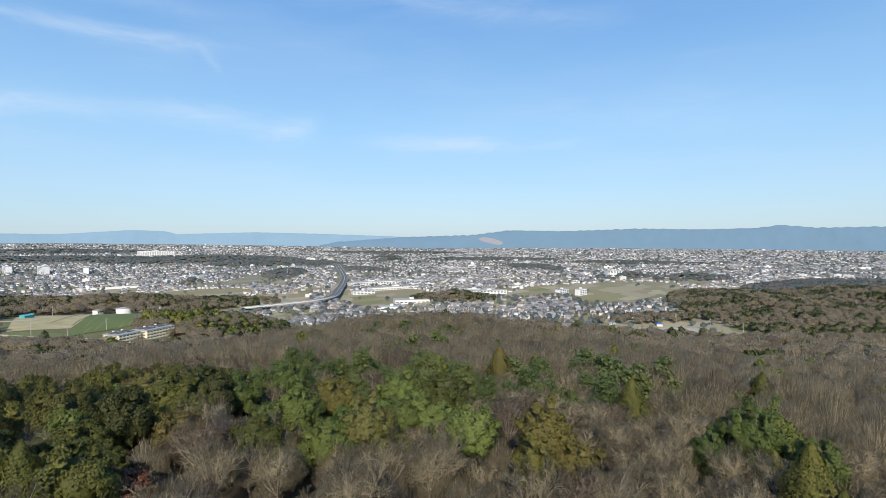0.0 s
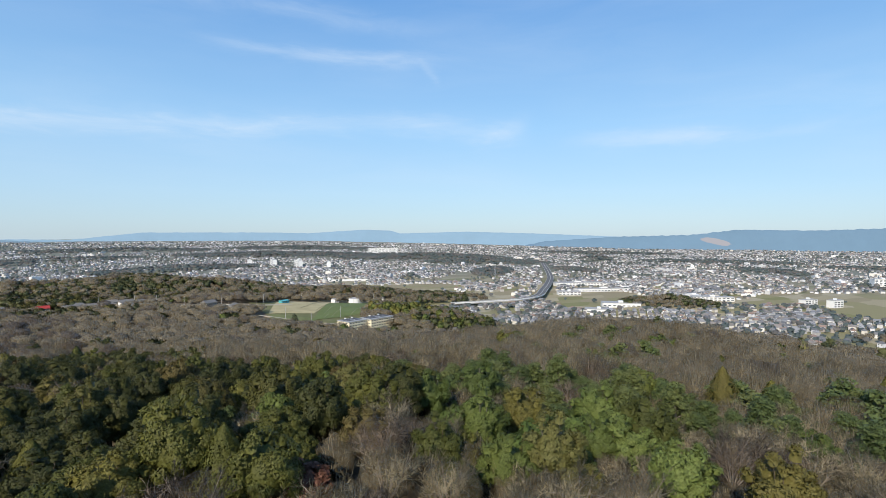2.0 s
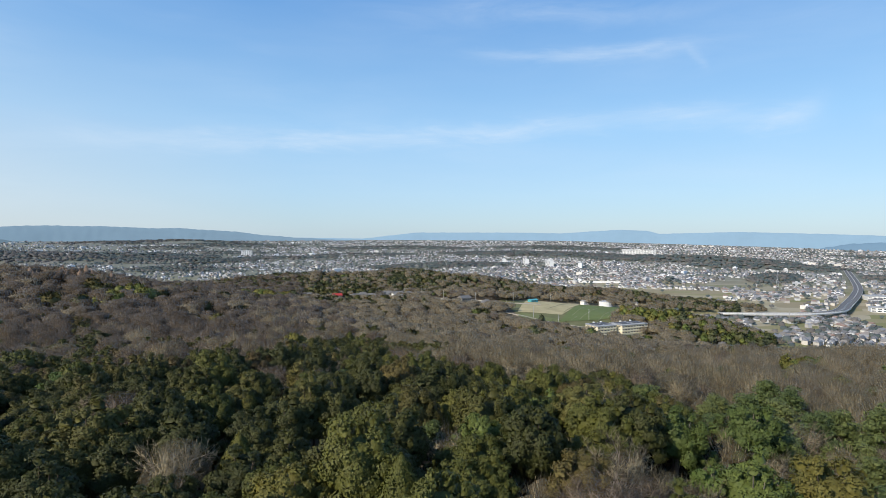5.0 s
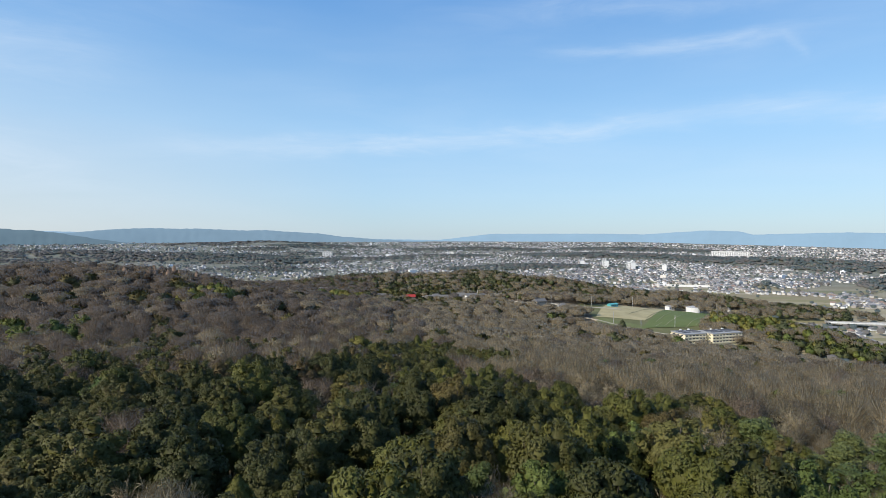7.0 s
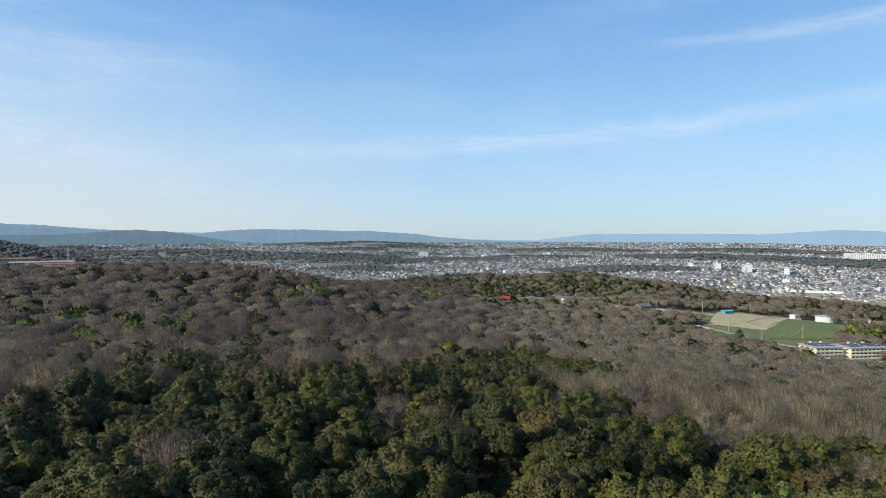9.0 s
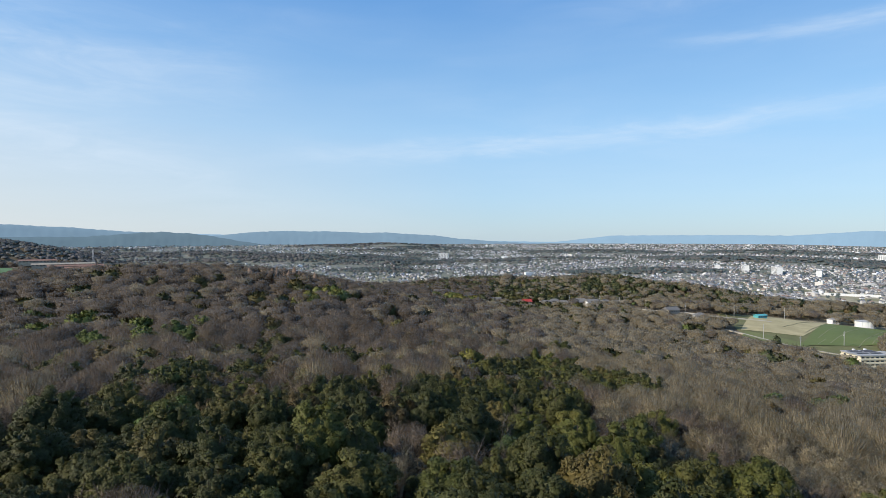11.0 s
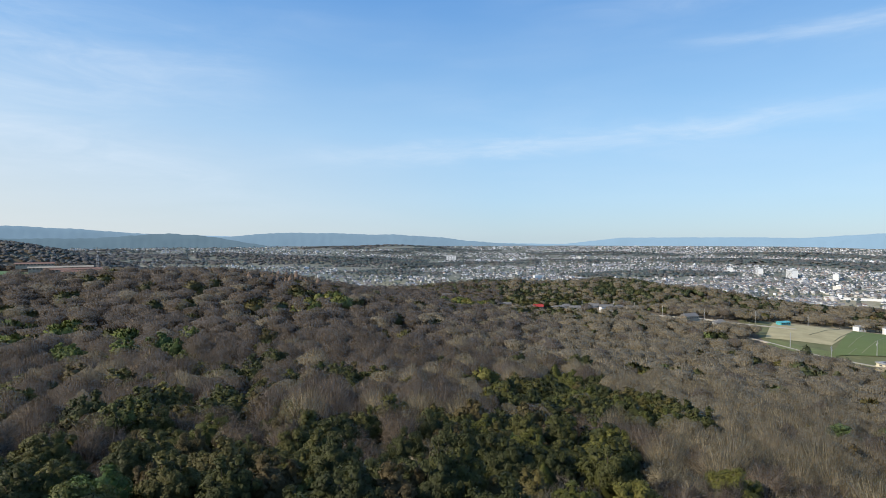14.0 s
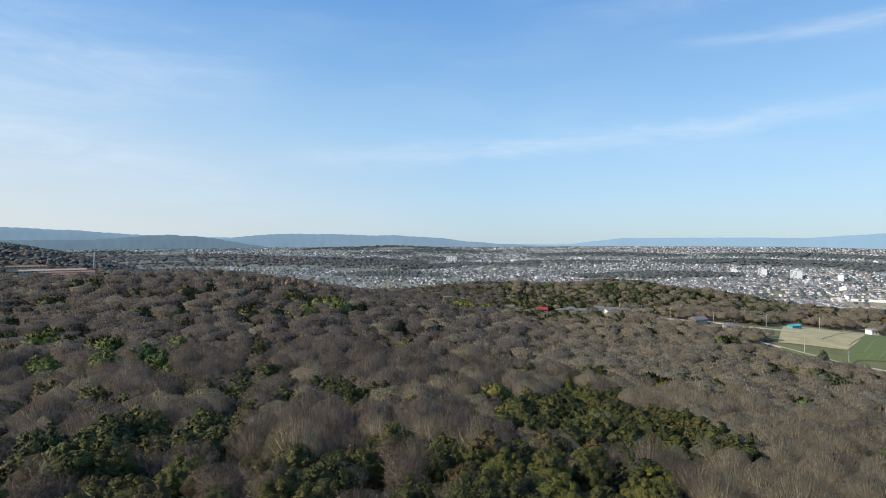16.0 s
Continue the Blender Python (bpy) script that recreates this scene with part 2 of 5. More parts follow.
KNOLLS = [  # east, north, half length, half width, turn, height: wooded rises on the plain
    (825, 1170, 30, 24, 60, 14), (850, 470, 75, 48, -55, 12), (2010, 1450, 75, 60, -58, 26),
    (1495, 300, 75, 50, -58, 14), (1530, 140, 105, 55, -50, 14), (915, -8, 285, 105, 22, 22),
    (1010, -175, 330, 120, 22, 30), (1330, -230, 260, 120, -75, 26), (775, 125, 75, 28, -50, 4), (470, 850, 180, 55, -22, 18),
    (408, 548, 92, 62, -60, 14), (590, 740, 90, 45, -10, 8), (275, 930, 140, 60, -18, 26),
    (-10, 1010, 230, 100, -6, 30), (1180, 1230, 180, 60, 40, 10), (430, 1900, 260, 80, 10, 12),
    (1500, 1900, 320, 90, -25, 14), (-900, 2300, 500, 130, 20, 30), (-1270, 1150, 400, 240, 30, 116)]
KNOLLS += [
    (1530, 1630, 230, 60, -22, 6), (1440, 1130, 115, 45, 73, 8), (2140, 1550, 80, 40, -63, 8), (2155, 1220, 100, 50, -60, 8),
    (-370, 2220, 150, 55, 36, 10), (-430, 2800, 170, 60, -20, 8), (900, 2450, 300, 70, -25, 8), (1640, 2050, 380, 70, -77, 6),
    (1830, 680, 150, 45, 61, 8), (-1500, 2500, 420, 120, 35, 26), (200, 2600, 260, 60, 5, 8), (-1250, 1500, 300, 160, -40, 40), (170, 985, 110, 60, 12, 18)]

for az, far_off, long_, deep, h in ((19, 2720, 330, 120, 12), (27, 2620, 330, 130, 14), (35, 2450, 320, 120, 14), (43, 2180, 260, 90, 12),
                                    (24, 3350, 420, 130, 14), (55, 3300, 420, 100, 10), (8, 3200, 420, 140, 16), (66, 2500, 260, 70, 8), (80, 2300, 260, 60, 8)):
    KNOLLS.append((far_off * math.sin(radians(az)), far_off * math.cos(radians(az)), long_, deep, -az, h))
hill_rng = np.random.default_rng(77)
for k in range(15):  # wooded strips between the housing of the far valley
    az, far_off = hill_rng.uniform(-52, -3), 1800 + 2400 * (k + 0.5) / 15
    KNOLLS.append((far_off * math.sin(radians(az)), far_off * math.cos(radians(az)), hill_rng.uniform(0.05, 0.13) * far_off, hill_rng.uniform(40, 95), -az + hill_rng.uniform(-14, 14), hill_rng.uniform(8, 20)))


def knoll_at(x, y, grow=1.0):
    """How far inside the knolls a place lies (1 at a centre, 0 at the rim), and their height there."""
    inside, high = np.full_like(x, -9.0), np.zeros_like(x)
    for kx, ky, a, b, turn, h in KNOLLS:
        c, s = math.cos(radians(turn)), math.sin(radians(turn))
        u, v = ((x - kx) * c + (y - ky) * s) / (a * grow), (-(x - kx) * s + (y - ky) * c) / (b * grow)
        q = u * u + v * v
        inside = np.maximum(inside, 1 - q)
        high += h * np.exp(-1.6 * q)
    return inside, high


def wave(x, y, size, seed):
    """A cheap smooth noise from -1 to 1."""
    k = 2 * math.pi / size
    v = np.zeros_like(x)
    for i in range(4):
        a = seed * 1.7 + i * 2.4
        v += np.sin((x * math.cos(a) + y * math.sin(a)) * k * (1 + 0.37 * i) + seed * 3.1 + i * 1.3)
    return v / 4


def ground_at(x, y):
    x, y = np.asarray(x, float), np.asarray(y, float)
    z = np.zeros_like(x)
    for hx, hy, h in HILLS:
        z += h * np.exp(-((x - hx) ** 2 + (y - hy) ** 2) / (2 * 140.0 ** 2))
    z += knoll_at(x, y)[1]
    z -= 8 * np.exp(-((x + 350) ** 2 + (y - 520) ** 2) / (2 * 95.0 ** 2))
    z += 10 * np.exp(-((x - 275) ** 2 + (y - 190) ** 2) / (2 * 60.0 ** 2))
    z -= 13 * np.exp(-((x - 318) ** 2 + (y - 8) ** 2) / (2 * 75.0 ** 2))
    r, az = np.hypot(x, y), np.degrees(np.arctan2(x, y))
    z += np.clip((r - 1800) / 2600, 0, 1.2) ** 1.2 * (6 + 56 * np.clip((58 - az) / 34, 0, 1))
    return z + 1.2 * wave(x, y, 90, 2) * np.clip(z / 40, 0, 1)


def spread(inner_lo, inner_hi, step, far, grow=1.13):
    v = list(np.arange(inner_lo, inner_hi + 1, step))
    d = step
    while v[-1] < far:
        d *= grow
        v.append(v[-1] + d)
    d = step
    while v[0] > -far:
        d *= grow
        v.insert(0, v[0] - d)
    return np.array(v)


def mesh_from(name, verts, faces, mats, smooth=False, marks=None, mat_index=None, normals=None):
    """A mesh out of arrays: verts (n,3) and faces (m,3 or m,4)."""
    me = bpy.data.meshes.new(name)
    verts, faces = np.asarray(verts, np.float32), np.asarray(faces, np.int32)
    n, m, k = len(verts), len(faces), faces.shape[1]
    me.vertices.add(n)
    me.vertices.foreach_set("co", verts.ravel())
    me.loops.add(m * k)
    me.loops.foreach_set("vertex_index", faces.ravel())
    me.polygons.add(m)
    me.polygons.foreach_set("loop_start", np.arange(0, m * k, k, dtype=np.int32))
    for x in mats:
        me.materials.append(x)
    if mat_index is not None:
        me.polygons.foreach_set("material_index", np.asarray(mat_index, np.int32))
    me.polygons.foreach_set("use_smooth", np.full(m, smooth))
    if marks is not None:
        at = me.attributes.new("mark", "FLOAT", "POINT")
        at.data.foreach_set("value", np.asarray(marks, np.float32))
    me.update(calc_edges=True)
    if normals is not None:
        soft = me.attributes.new("custom_normal", "FLOAT_VECTOR", "POINT")
        soft.data.foreach_set("vector", np.asarray(normals, np.float32).ravel())
        me.update()
    return me


def grid_mesh(name, xs, ys, height, mats, smooth=True):
    X, Y = np.meshgrid(xs, ys)
    v = np.stack([X, Y, height(X, Y)], -1).reshape(-1, 3)
    nx, ny = len(xs), len(ys)
    i = (np.arange(ny - 1)[:, None] * nx + np.arange(nx - 1)[None]).ravel()
    return mesh_from(name, v, np.stack([i, i + 1, i + nx + 1, i + nx], -1), mats, smooth)


def part(name, mesh, parent, label=""):
    ob = new(name, mesh)
    ob.parent = parent
    return tagged(ob, label) if label else ob


def ground_material():
    m, t, b = material("ground", 0.95, 0.1)
    pos = t.node("ShaderNodeTexCoord")
    p = pos.outputs["Object"]
    xyz_ = t.node("ShaderNodeSeparateXYZ", Vector=p)
    turned = t.node("ShaderNodeMapping", Vector=p)
    turned.inputs["Rotation"].default_value = (0, 0, radians(28))
    turned.inputs["Scale"].default_value = (1 / 70, 1 / 34, 1)
    cell = t.node("ShaderNodeTexVoronoi", Vector=turned.outputs[0], Scale=1.0, Randomness=0.55)
    cell.voronoi_dimensions, cell.distance = "2D", "CHEBYCHEV"
    part_ = t.node("ShaderNodeSeparateColor", Color=cell.outputs["Color"])
    plots = t.ramp(part_.outputs[0], [(0.0, (0.29, 0.245, 0.155)), (0.3, (0.36, 0.315, 0.205)), (0.5, (0.26, 0.24, 0.125)),
                                      (0.7, (0.40, 0.355, 0.25)), (0.9, (0.20, 0.205, 0.085)), (1.0, (0.33, 0.29, 0.20))])
    plots.node.color_ramp.interpolation = "CONSTANT"
    n = t.node("ShaderNodeTexNoise", Vector=p, Scale=0.05, Detail=8.0, Roughness=0.7)
    plots = t.mix(t.math("MULTIPLY", n.outputs[0], 0.5), plots, (0.23, 0.205, 0.13))
    litter = t.ramp(n.outputs[0], [(0.3, (0.115, 0.094, 0.064)), (0.7, (0.19, 0.152, 0.106))])
    street = t.node("ShaderNodeTexNoise", Vector=p, Scale=0.012, Detail=9.0, Roughness=0.75)
    # Streets and yards of the town; their cool tint partly imitates distance haze
    built = t.ramp(street.outputs[0], [(0.35, (0.20, 0.215, 0.205)), (0.48, (0.14, 0.16, 0.13)), (0.56, (0.19, 0.20, 0.185)), (0.68, (0.28, 0.27, 0.24))])
    out_ = t.node("ShaderNodeVectorMath", i0=p)
    out_.operation = "LENGTH"
    plots = t.mix(t.ramp(t.math("DIVIDE", out_.outputs["Value"], 4000.0), [(0.31, 0.0), (0.46, 0.85)]), plots, built)
    hill = t.ramp(t.math("DIVIDE", xyz_.outputs[2], 60.0), [(0.18, 0.0), (0.34, 1.0)])
    hill = t.math("MULTIPLY", hill, t.ramp(t.math("DIVIDE", out_.outputs["Value"], 4000.0), [(0.5, 1.0), (0.62, 0.0)]))
    t.t.links.new(t.mix(hill, plots, litter), b.inputs["Base Color"])
    return m


xs, ys = spread(-760, 1000, 20, 4950), spread(-420, 1300, 20, 4950)
ground = new("ground", grid_mesh("ground", xs, ys, ground_at, [ground_material()]))
tagged(ground, "brown leaf litter hills falling to tan winter fields", "ground", kind="structure")


# ---- far mountains: a backdrop ----
def ridge(name, label, radius, profile, colour, rough_h, seed, az_lo, az_hi, thick=420, scar=None):
    """A mountain range on an arc about the viewpoint, its haze put into glowing paint; profile gives elevation in
    degrees by azimuth.
    """
    az = np.arange(az_lo, az_hi, 0.12)
    el = np.interp(az, [p[0] for p in profile], [p[1] for p in profile])
    rows = 9
    verts = []
    for r in range(rows):
        f = r / (rows - 1)
        d = radius + thick * f
        wob = rough_h * (wave(az * 40, az * 0 + f * 150, 130, seed) + 0.6 * wave(az * 40, az * 0 + f * 90, 37, seed + 2))
        top = 120 + radius * np.tan(np.radians(el + 0.10 * wave(az * 40, az * 0, 60, seed + 5) * (rough_h / 14)))
        z = np.maximum(-2 + (top + 2) * math.sin(f * math.pi / 2) ** 1.1 + wob * math.sin(f * math.pi), -2)
        d = d + wob * 2 * math.sin(f * math.pi)
        a = np.radians(az)
        verts.append(np.stack([np.sin(a) * d, np.cos(a) * d, z], -1))
    n = len(az)
    i = (np.arange(rows - 1)[:, None] * n + np.arange(n - 1)[None]).ravel()
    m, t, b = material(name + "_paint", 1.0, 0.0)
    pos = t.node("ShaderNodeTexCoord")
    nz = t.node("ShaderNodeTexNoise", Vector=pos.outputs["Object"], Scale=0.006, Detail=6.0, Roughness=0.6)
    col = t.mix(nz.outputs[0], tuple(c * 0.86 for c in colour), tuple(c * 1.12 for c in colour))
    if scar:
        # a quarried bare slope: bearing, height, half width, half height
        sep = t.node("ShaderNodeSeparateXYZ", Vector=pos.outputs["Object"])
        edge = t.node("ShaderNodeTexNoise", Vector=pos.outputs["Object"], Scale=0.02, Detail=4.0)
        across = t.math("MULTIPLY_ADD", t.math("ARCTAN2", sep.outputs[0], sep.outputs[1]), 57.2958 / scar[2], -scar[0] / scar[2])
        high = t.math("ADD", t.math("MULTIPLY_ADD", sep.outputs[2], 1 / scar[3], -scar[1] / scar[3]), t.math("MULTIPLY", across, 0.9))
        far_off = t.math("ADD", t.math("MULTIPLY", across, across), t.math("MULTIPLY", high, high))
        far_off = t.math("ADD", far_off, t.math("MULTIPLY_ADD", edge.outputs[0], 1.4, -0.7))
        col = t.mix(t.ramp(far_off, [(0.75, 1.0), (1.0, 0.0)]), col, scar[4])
    # The slopes glow in their haze colour; no haze lies in the air
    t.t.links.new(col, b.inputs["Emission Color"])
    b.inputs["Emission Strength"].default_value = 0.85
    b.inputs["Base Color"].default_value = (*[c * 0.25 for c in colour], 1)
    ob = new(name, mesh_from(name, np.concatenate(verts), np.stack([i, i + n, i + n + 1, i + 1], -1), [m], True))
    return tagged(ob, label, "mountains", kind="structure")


FAR = [(-64, -1.5), (-60, 1.1), (-47.8, 0.95), (-40, 0.55), (-30, 0.3), (-10, -0.3), (4, -0.5), (9.5, 0.15), (15, 0.17), (20.8, 0.17), (24.6, 0.1),
       (30.1, 0.48), (32.8, 0.39), (34, 0.08), (40.8, 0.27), (47, 0.11), (53, -0.11), (60, -0.4), (80, -0.5), (108, -0.5), (112, -1.5)]
NEAR_RIGHT = [(46, -1.4), (49, -0.75), (56, -0.25), (63, -0.05), (66.9, 0.45), (72.7, 0.34), (79.8, 0.57), (85.4, 0.45), (90, 0.55), (91.8, 0.82),
              (94.7, 0.53), (99, 0.60), (115, 0.7)]
NEAR_LEFT = [(-65, 1.2), (-47.9, 1.2), (-42, 0.92), (-38, 0.6), (-35, 0.4), (-30, 0.18), (-27.5, 0.45), (-25, 0.65), (-19.5, 0.63), (-15.5, 0.48),
             (-13, 0.50), (-10.5, 0.3), (-8.4, 0.2), (-6, -0.15), (-2, -0.45), (4, -0.75), (12, -1.0), (18, -1.45)]
SPUR = [(-56, 0.2), (-46, 0.05), (-40.5, 0.08), (-37.5, 0.36), (-34.7, 0.56), (-32, 0.36), (-30.2, 0.12), (-28, -0.35), (-24, -0.95), (-20, -1.5)]
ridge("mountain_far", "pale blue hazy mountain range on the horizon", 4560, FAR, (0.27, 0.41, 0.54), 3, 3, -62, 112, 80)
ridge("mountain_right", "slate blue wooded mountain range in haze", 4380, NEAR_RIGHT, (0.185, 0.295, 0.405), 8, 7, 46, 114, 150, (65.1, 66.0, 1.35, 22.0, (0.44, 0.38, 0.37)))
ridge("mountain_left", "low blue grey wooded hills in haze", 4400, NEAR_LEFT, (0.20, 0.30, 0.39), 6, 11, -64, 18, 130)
ridge("mountain_spur", "wooded spur above the far valley, dark blue green with painted haze", 4180, SPUR, (0.135, 0.205, 0.255), 7, 15, -56, -20, 150)


# ---- tree templates: arrays of vertices, faces and material slots ----
def unit(v):
    return v / np.maximum(np.linalg.norm(v, axis=-1, keepdims=True), 1e-9)


class Shape:
    """Triangles with soft shading normals, wound so that each faces along its normals."""

    def __init__(self):
        self.v, self.f, self.m, self.n = [], [], [], 0

    def add(self, verts, tris, normals=None):
        verts, tris = np.asarray(verts, float), np.asarray(tris, int)
        if normals is None:
            normals = unit(verts - verts.mean(0))
        self.v.append(verts)
        self.m.append(normals)
        self.f.append(tris + self.n)
        self.n += len(verts)

    def arrays(self):
        v, f, m = np.concatenate(self.v), np.concatenate(self.f), np.concatenate(self.m)
        g = np.cross(v[f[:, 1]] - v[f[:, 0]], v[f[:, 2]] - v[f[:, 0]])
        wrong = (g * m[f].sum(1)).sum(-1) < 0
        f[wrong] = f[wrong][:, ::-1]
        return v, f, m


def ico(sub):
    bm = bmesh.new()
    bmesh.ops.create_icosphere(bm, subdivisions=sub, radius=1.0)
    v = np.array([p.co[:] for p in bm.verts])
    f = np.array([[p.index for p in q.verts] for q in bm.faces])
    bm.free()
    return v, f


ICO1, ICO2 = ico(1), ico(2)


def blob(s, centre, size, rng, base, rough=0.22, lean=None):
    """An uneven ball; lean bends its shading towards the whole crown's."""
    v, f = base
    k = 1 + rough * rng.uniform(-1, 1, len(v))[:, None]
    s.add(v * k * np.asarray(size) + centre, f, None if lean is None else unit(v * 0.55 + lean))


def cards(s, pts, normals, size, rng, long=1.3, shade=None):
    """Small pointed leaf sprays, a triangle each."""
    n = len(pts)
    side = unit(np.cross(normals, rng.normal(size=(n, 3))))
    up = unit(np.cross(side, normals))
    k = (size * rng.uniform(0.65, 1.35, n))[:, None]
    a, b_ = pts - side * k * 0.5 - up * k * long * 0.4, pts + side * k * 0.5 - up * k * long * 0.4
    tip = pts + up * k * long * 0.7 - normals * k * 0.1
    soft = unit((normals if shade is None else shade) + normals * 0.9)
    s.add(np.stack([a, b_, tip], 1).reshape(-1, 3), np.arange(n * 3).reshape(-1, 3), np.repeat(soft, 3, 0))


def stick(s, a, b_, ra, rb, sides=4):
    a, b_ = np.asarray(a, float), np.asarray(b_, float)
    d = unit(b_ - a)
    u = unit(np.cross(d, (0.3, 0.9, 0.2)))
    w = np.cross(d, u)
    ang = np.arange(sides) * 2 * math.pi / sides
    ring = np.cos(ang)[:, None] * u + np.sin(ang)[:, None] * w
    i = np.arange(sides)
    j = (i + 1) % sides
    s.add(np.concatenate([a + ring * ra, b_ + ring * rb]),
          np.concatenate([np.stack([i, j, j + sides], -1), np.stack([i, j + sides, i + sides], -1)]))


def sphere_points(rng, n, up_bias=0.0):
    p = unit(rng.normal(size=(n, 3)))
    p[:, 2] = np.where((p[:, 2] < -0.35) & (rng.uniform(size=n) < 0.8), -p[:, 2], p[:, 2])
    p[:, 2] += up_bias
    return unit(p)


def evergreen(seed, leaves, card, lobes, core, flat=0.95, radius=3.4, base=2.6):
    """A dense crown of many small uneven leaf clumps. Returns crown and trunk."""
    rng = np.random.default_rng(seed)
    crown, trunk = Shape(), Shape()
    h = radius * 2 * flat
    mid = np.array([0, 0, base + h * 0.5])
    size = np.array([radius * rng.uniform(0.85, 1.1), radius * rng.uniform(0.85, 1.1), h * 0.5])
    blob(crown, mid + (0, 0, 0.02 * h), size * 0.60, rng, core, 0.25)
    k = np.arange(lobes) + 0.5
    high = 1 - 1.45 * k / lobes
    turn_ = k * 2.39996 + rng.uniform(-0.5, 0.5, lobes)
    flat_ = np.sqrt(np.clip(1 - high ** 2, 0, 1))
    dirs = unit(np.stack([np.cos(turn_) * flat_, np.sin(turn_) * flat_, high], -1) + rng.normal(size=(lobes, 3)) * 0.14)
    peak = 1 + 0.16 * np.clip(dirs[:, 2:3], 0, 1) ** 3
    ctr = dirs * size * peak * rng.uniform(0.58, 0.92, (lobes, 1)) + mid
    lr = radius * rng.uniform(0.15, 0.32, lobes) * (30 / lobes) ** 0.35
    for c, q in zip(ctr, lr):
        blob(crown, c, (q * 0.60, q * 0.60, q * 0.55), rng, ICO1, 0.3, unit(c - mid) * 0.6)
    weight = lr ** 2
    which = rng.choice(lobes, leaves, p=weight / weight.sum())
    out_ = unit(ctr[which] - mid)
    nrm = unit(sphere_points(rng, leaves) + out_ * 0.7 + (0, 0, 0.3))
    pts = ctr[which] + nrm * lr[which][:, None] * rng.uniform(0.70, 1.18, (leaves, 1))
    face = unit(nrm + rng.normal(size=(leaves, 3)) * 0.5)
    cards(crown, pts, face, card, rng, 1.3, unit(nrm * 0.6 + out_ * 0.7))
    inner = sphere_points(rng, leaves // 4, 0.2)
    cards(crown, mid + inner * size * rng.uniform(0.56, 0.74, (len(inner), 1)), unit(inner + rng.normal(size=inner.shape) * 0.5), card, rng, 1.3, inner)
    stick(trunk, (0, 0, -1.5), (0.1, 0.1, base + h * 0.5), 0.26, 0.12, 5)
    for c in ctr[:4]:
        stick(trunk, (0, 0, base * 0.8), c, 0.10, 0.04, 3)
    return crown.arrays(), trunk.arrays()


def cone_tree(seed, leaves, card, core, radius=2.6, height=10.0):
    """A pointed, feathery cypress."""
    rng = np.random.default_rng(seed)
    crown, trunk = Shape(), Shape()
    f = rng.uniform(0, 1, leaves) ** 0.75
    a = rng.uniform(0, 2 * math.pi, leaves)
    lump = 1 + 0.18 * np.sin(a * 5 + seed) * np.cos(f * 17 + a * 2)
    prof = radius * np.minimum(1.0, (1 - f) * 1.7) ** 0.8 * np.clip(f * 6 + 0.5, 0, 1) * lump
    r = prof * rng.uniform(0.86, 1.06, leaves)
    z = height * (0.22 + 0.78 * f)
    out_ = np.stack([np.cos(a), np.sin(a), 0.35 + 0 * a], -1)
    pts = np.stack([np.cos(a) * r, np.sin(a) * r, z], -1)
    cards(crown, pts, unit(unit(out_) + rng.normal(size=(leaves, 3)) * 0.4), card, rng, 1.6, unit(out_))
    v, fc = core
    k = np.clip((1 - (v[:, 2] * 0.5 + 0.5)) * 1.6, 0.05, 1)[:, None]
    crown.add(v * np.array([1, 1, 0]) * radius * 0.60 * k + np.array([0, 0, 1]) * (height * (0.58 + 0.37 * v[:, 2:3])), fc)
    stick(trunk, (0, 0, -1.5), (0, 0, height * 0.9), 0.22, 0.05, 5)
    return crown.arrays(), trunk.arrays()


def pine(seed, leaves, card, pads, core, radius=3.6, height=9.5):
    """Needle pads in loose tiers on open limbs."""
    rng = np.random.default_rng(seed)
    crown, trunk = Shape(), Shape()
    stick(trunk, (0, 0, -1.5), (0.3, 0.2, height * 0.55), 0.24, 0.17, 5)
    stick(trunk, (0.3, 0.2, height * 0.55), (0, 0, height * 0.95), 0.17, 0.05, 5)
    each = leaves // pads
    for i in range(pads):
        f = i / pads
        a = i * 2.4 + rng.uniform(-0.4, 0.4)
        r = radius * (0.95 - 0.75 * f) * rng.uniform(0.6, 1.0)
        c = np.array([math.cos(a) * r, math.sin(a) * r, height * (0.42 + 0.56 * f) + rng.uniform(-0.3, 0.3)])
        w = radius * rng.uniform(0.26, 0.40)
        stick(trunk, (0.2, 0.1, c[2] - 0.8), c, 0.09, 0.03, 3)
        blob(crown, c - (0, 0, 0.1), (w * 0.58, w * 0.58, w * 0.34), rng, core, 0.3)
        p = sphere_points(rng, each, 0.35)
        pts = c + p * (w, w, w * 0.55) * rng.uniform(0.8, 1.1, (each, 1))
        cards(crown, pts, unit(p * (0.5, 0.5, 1.4) + rng.normal(size=(each, 3)) * 0.4), card, rng, 1.5)
    return crown.arrays(), trunk.arrays()


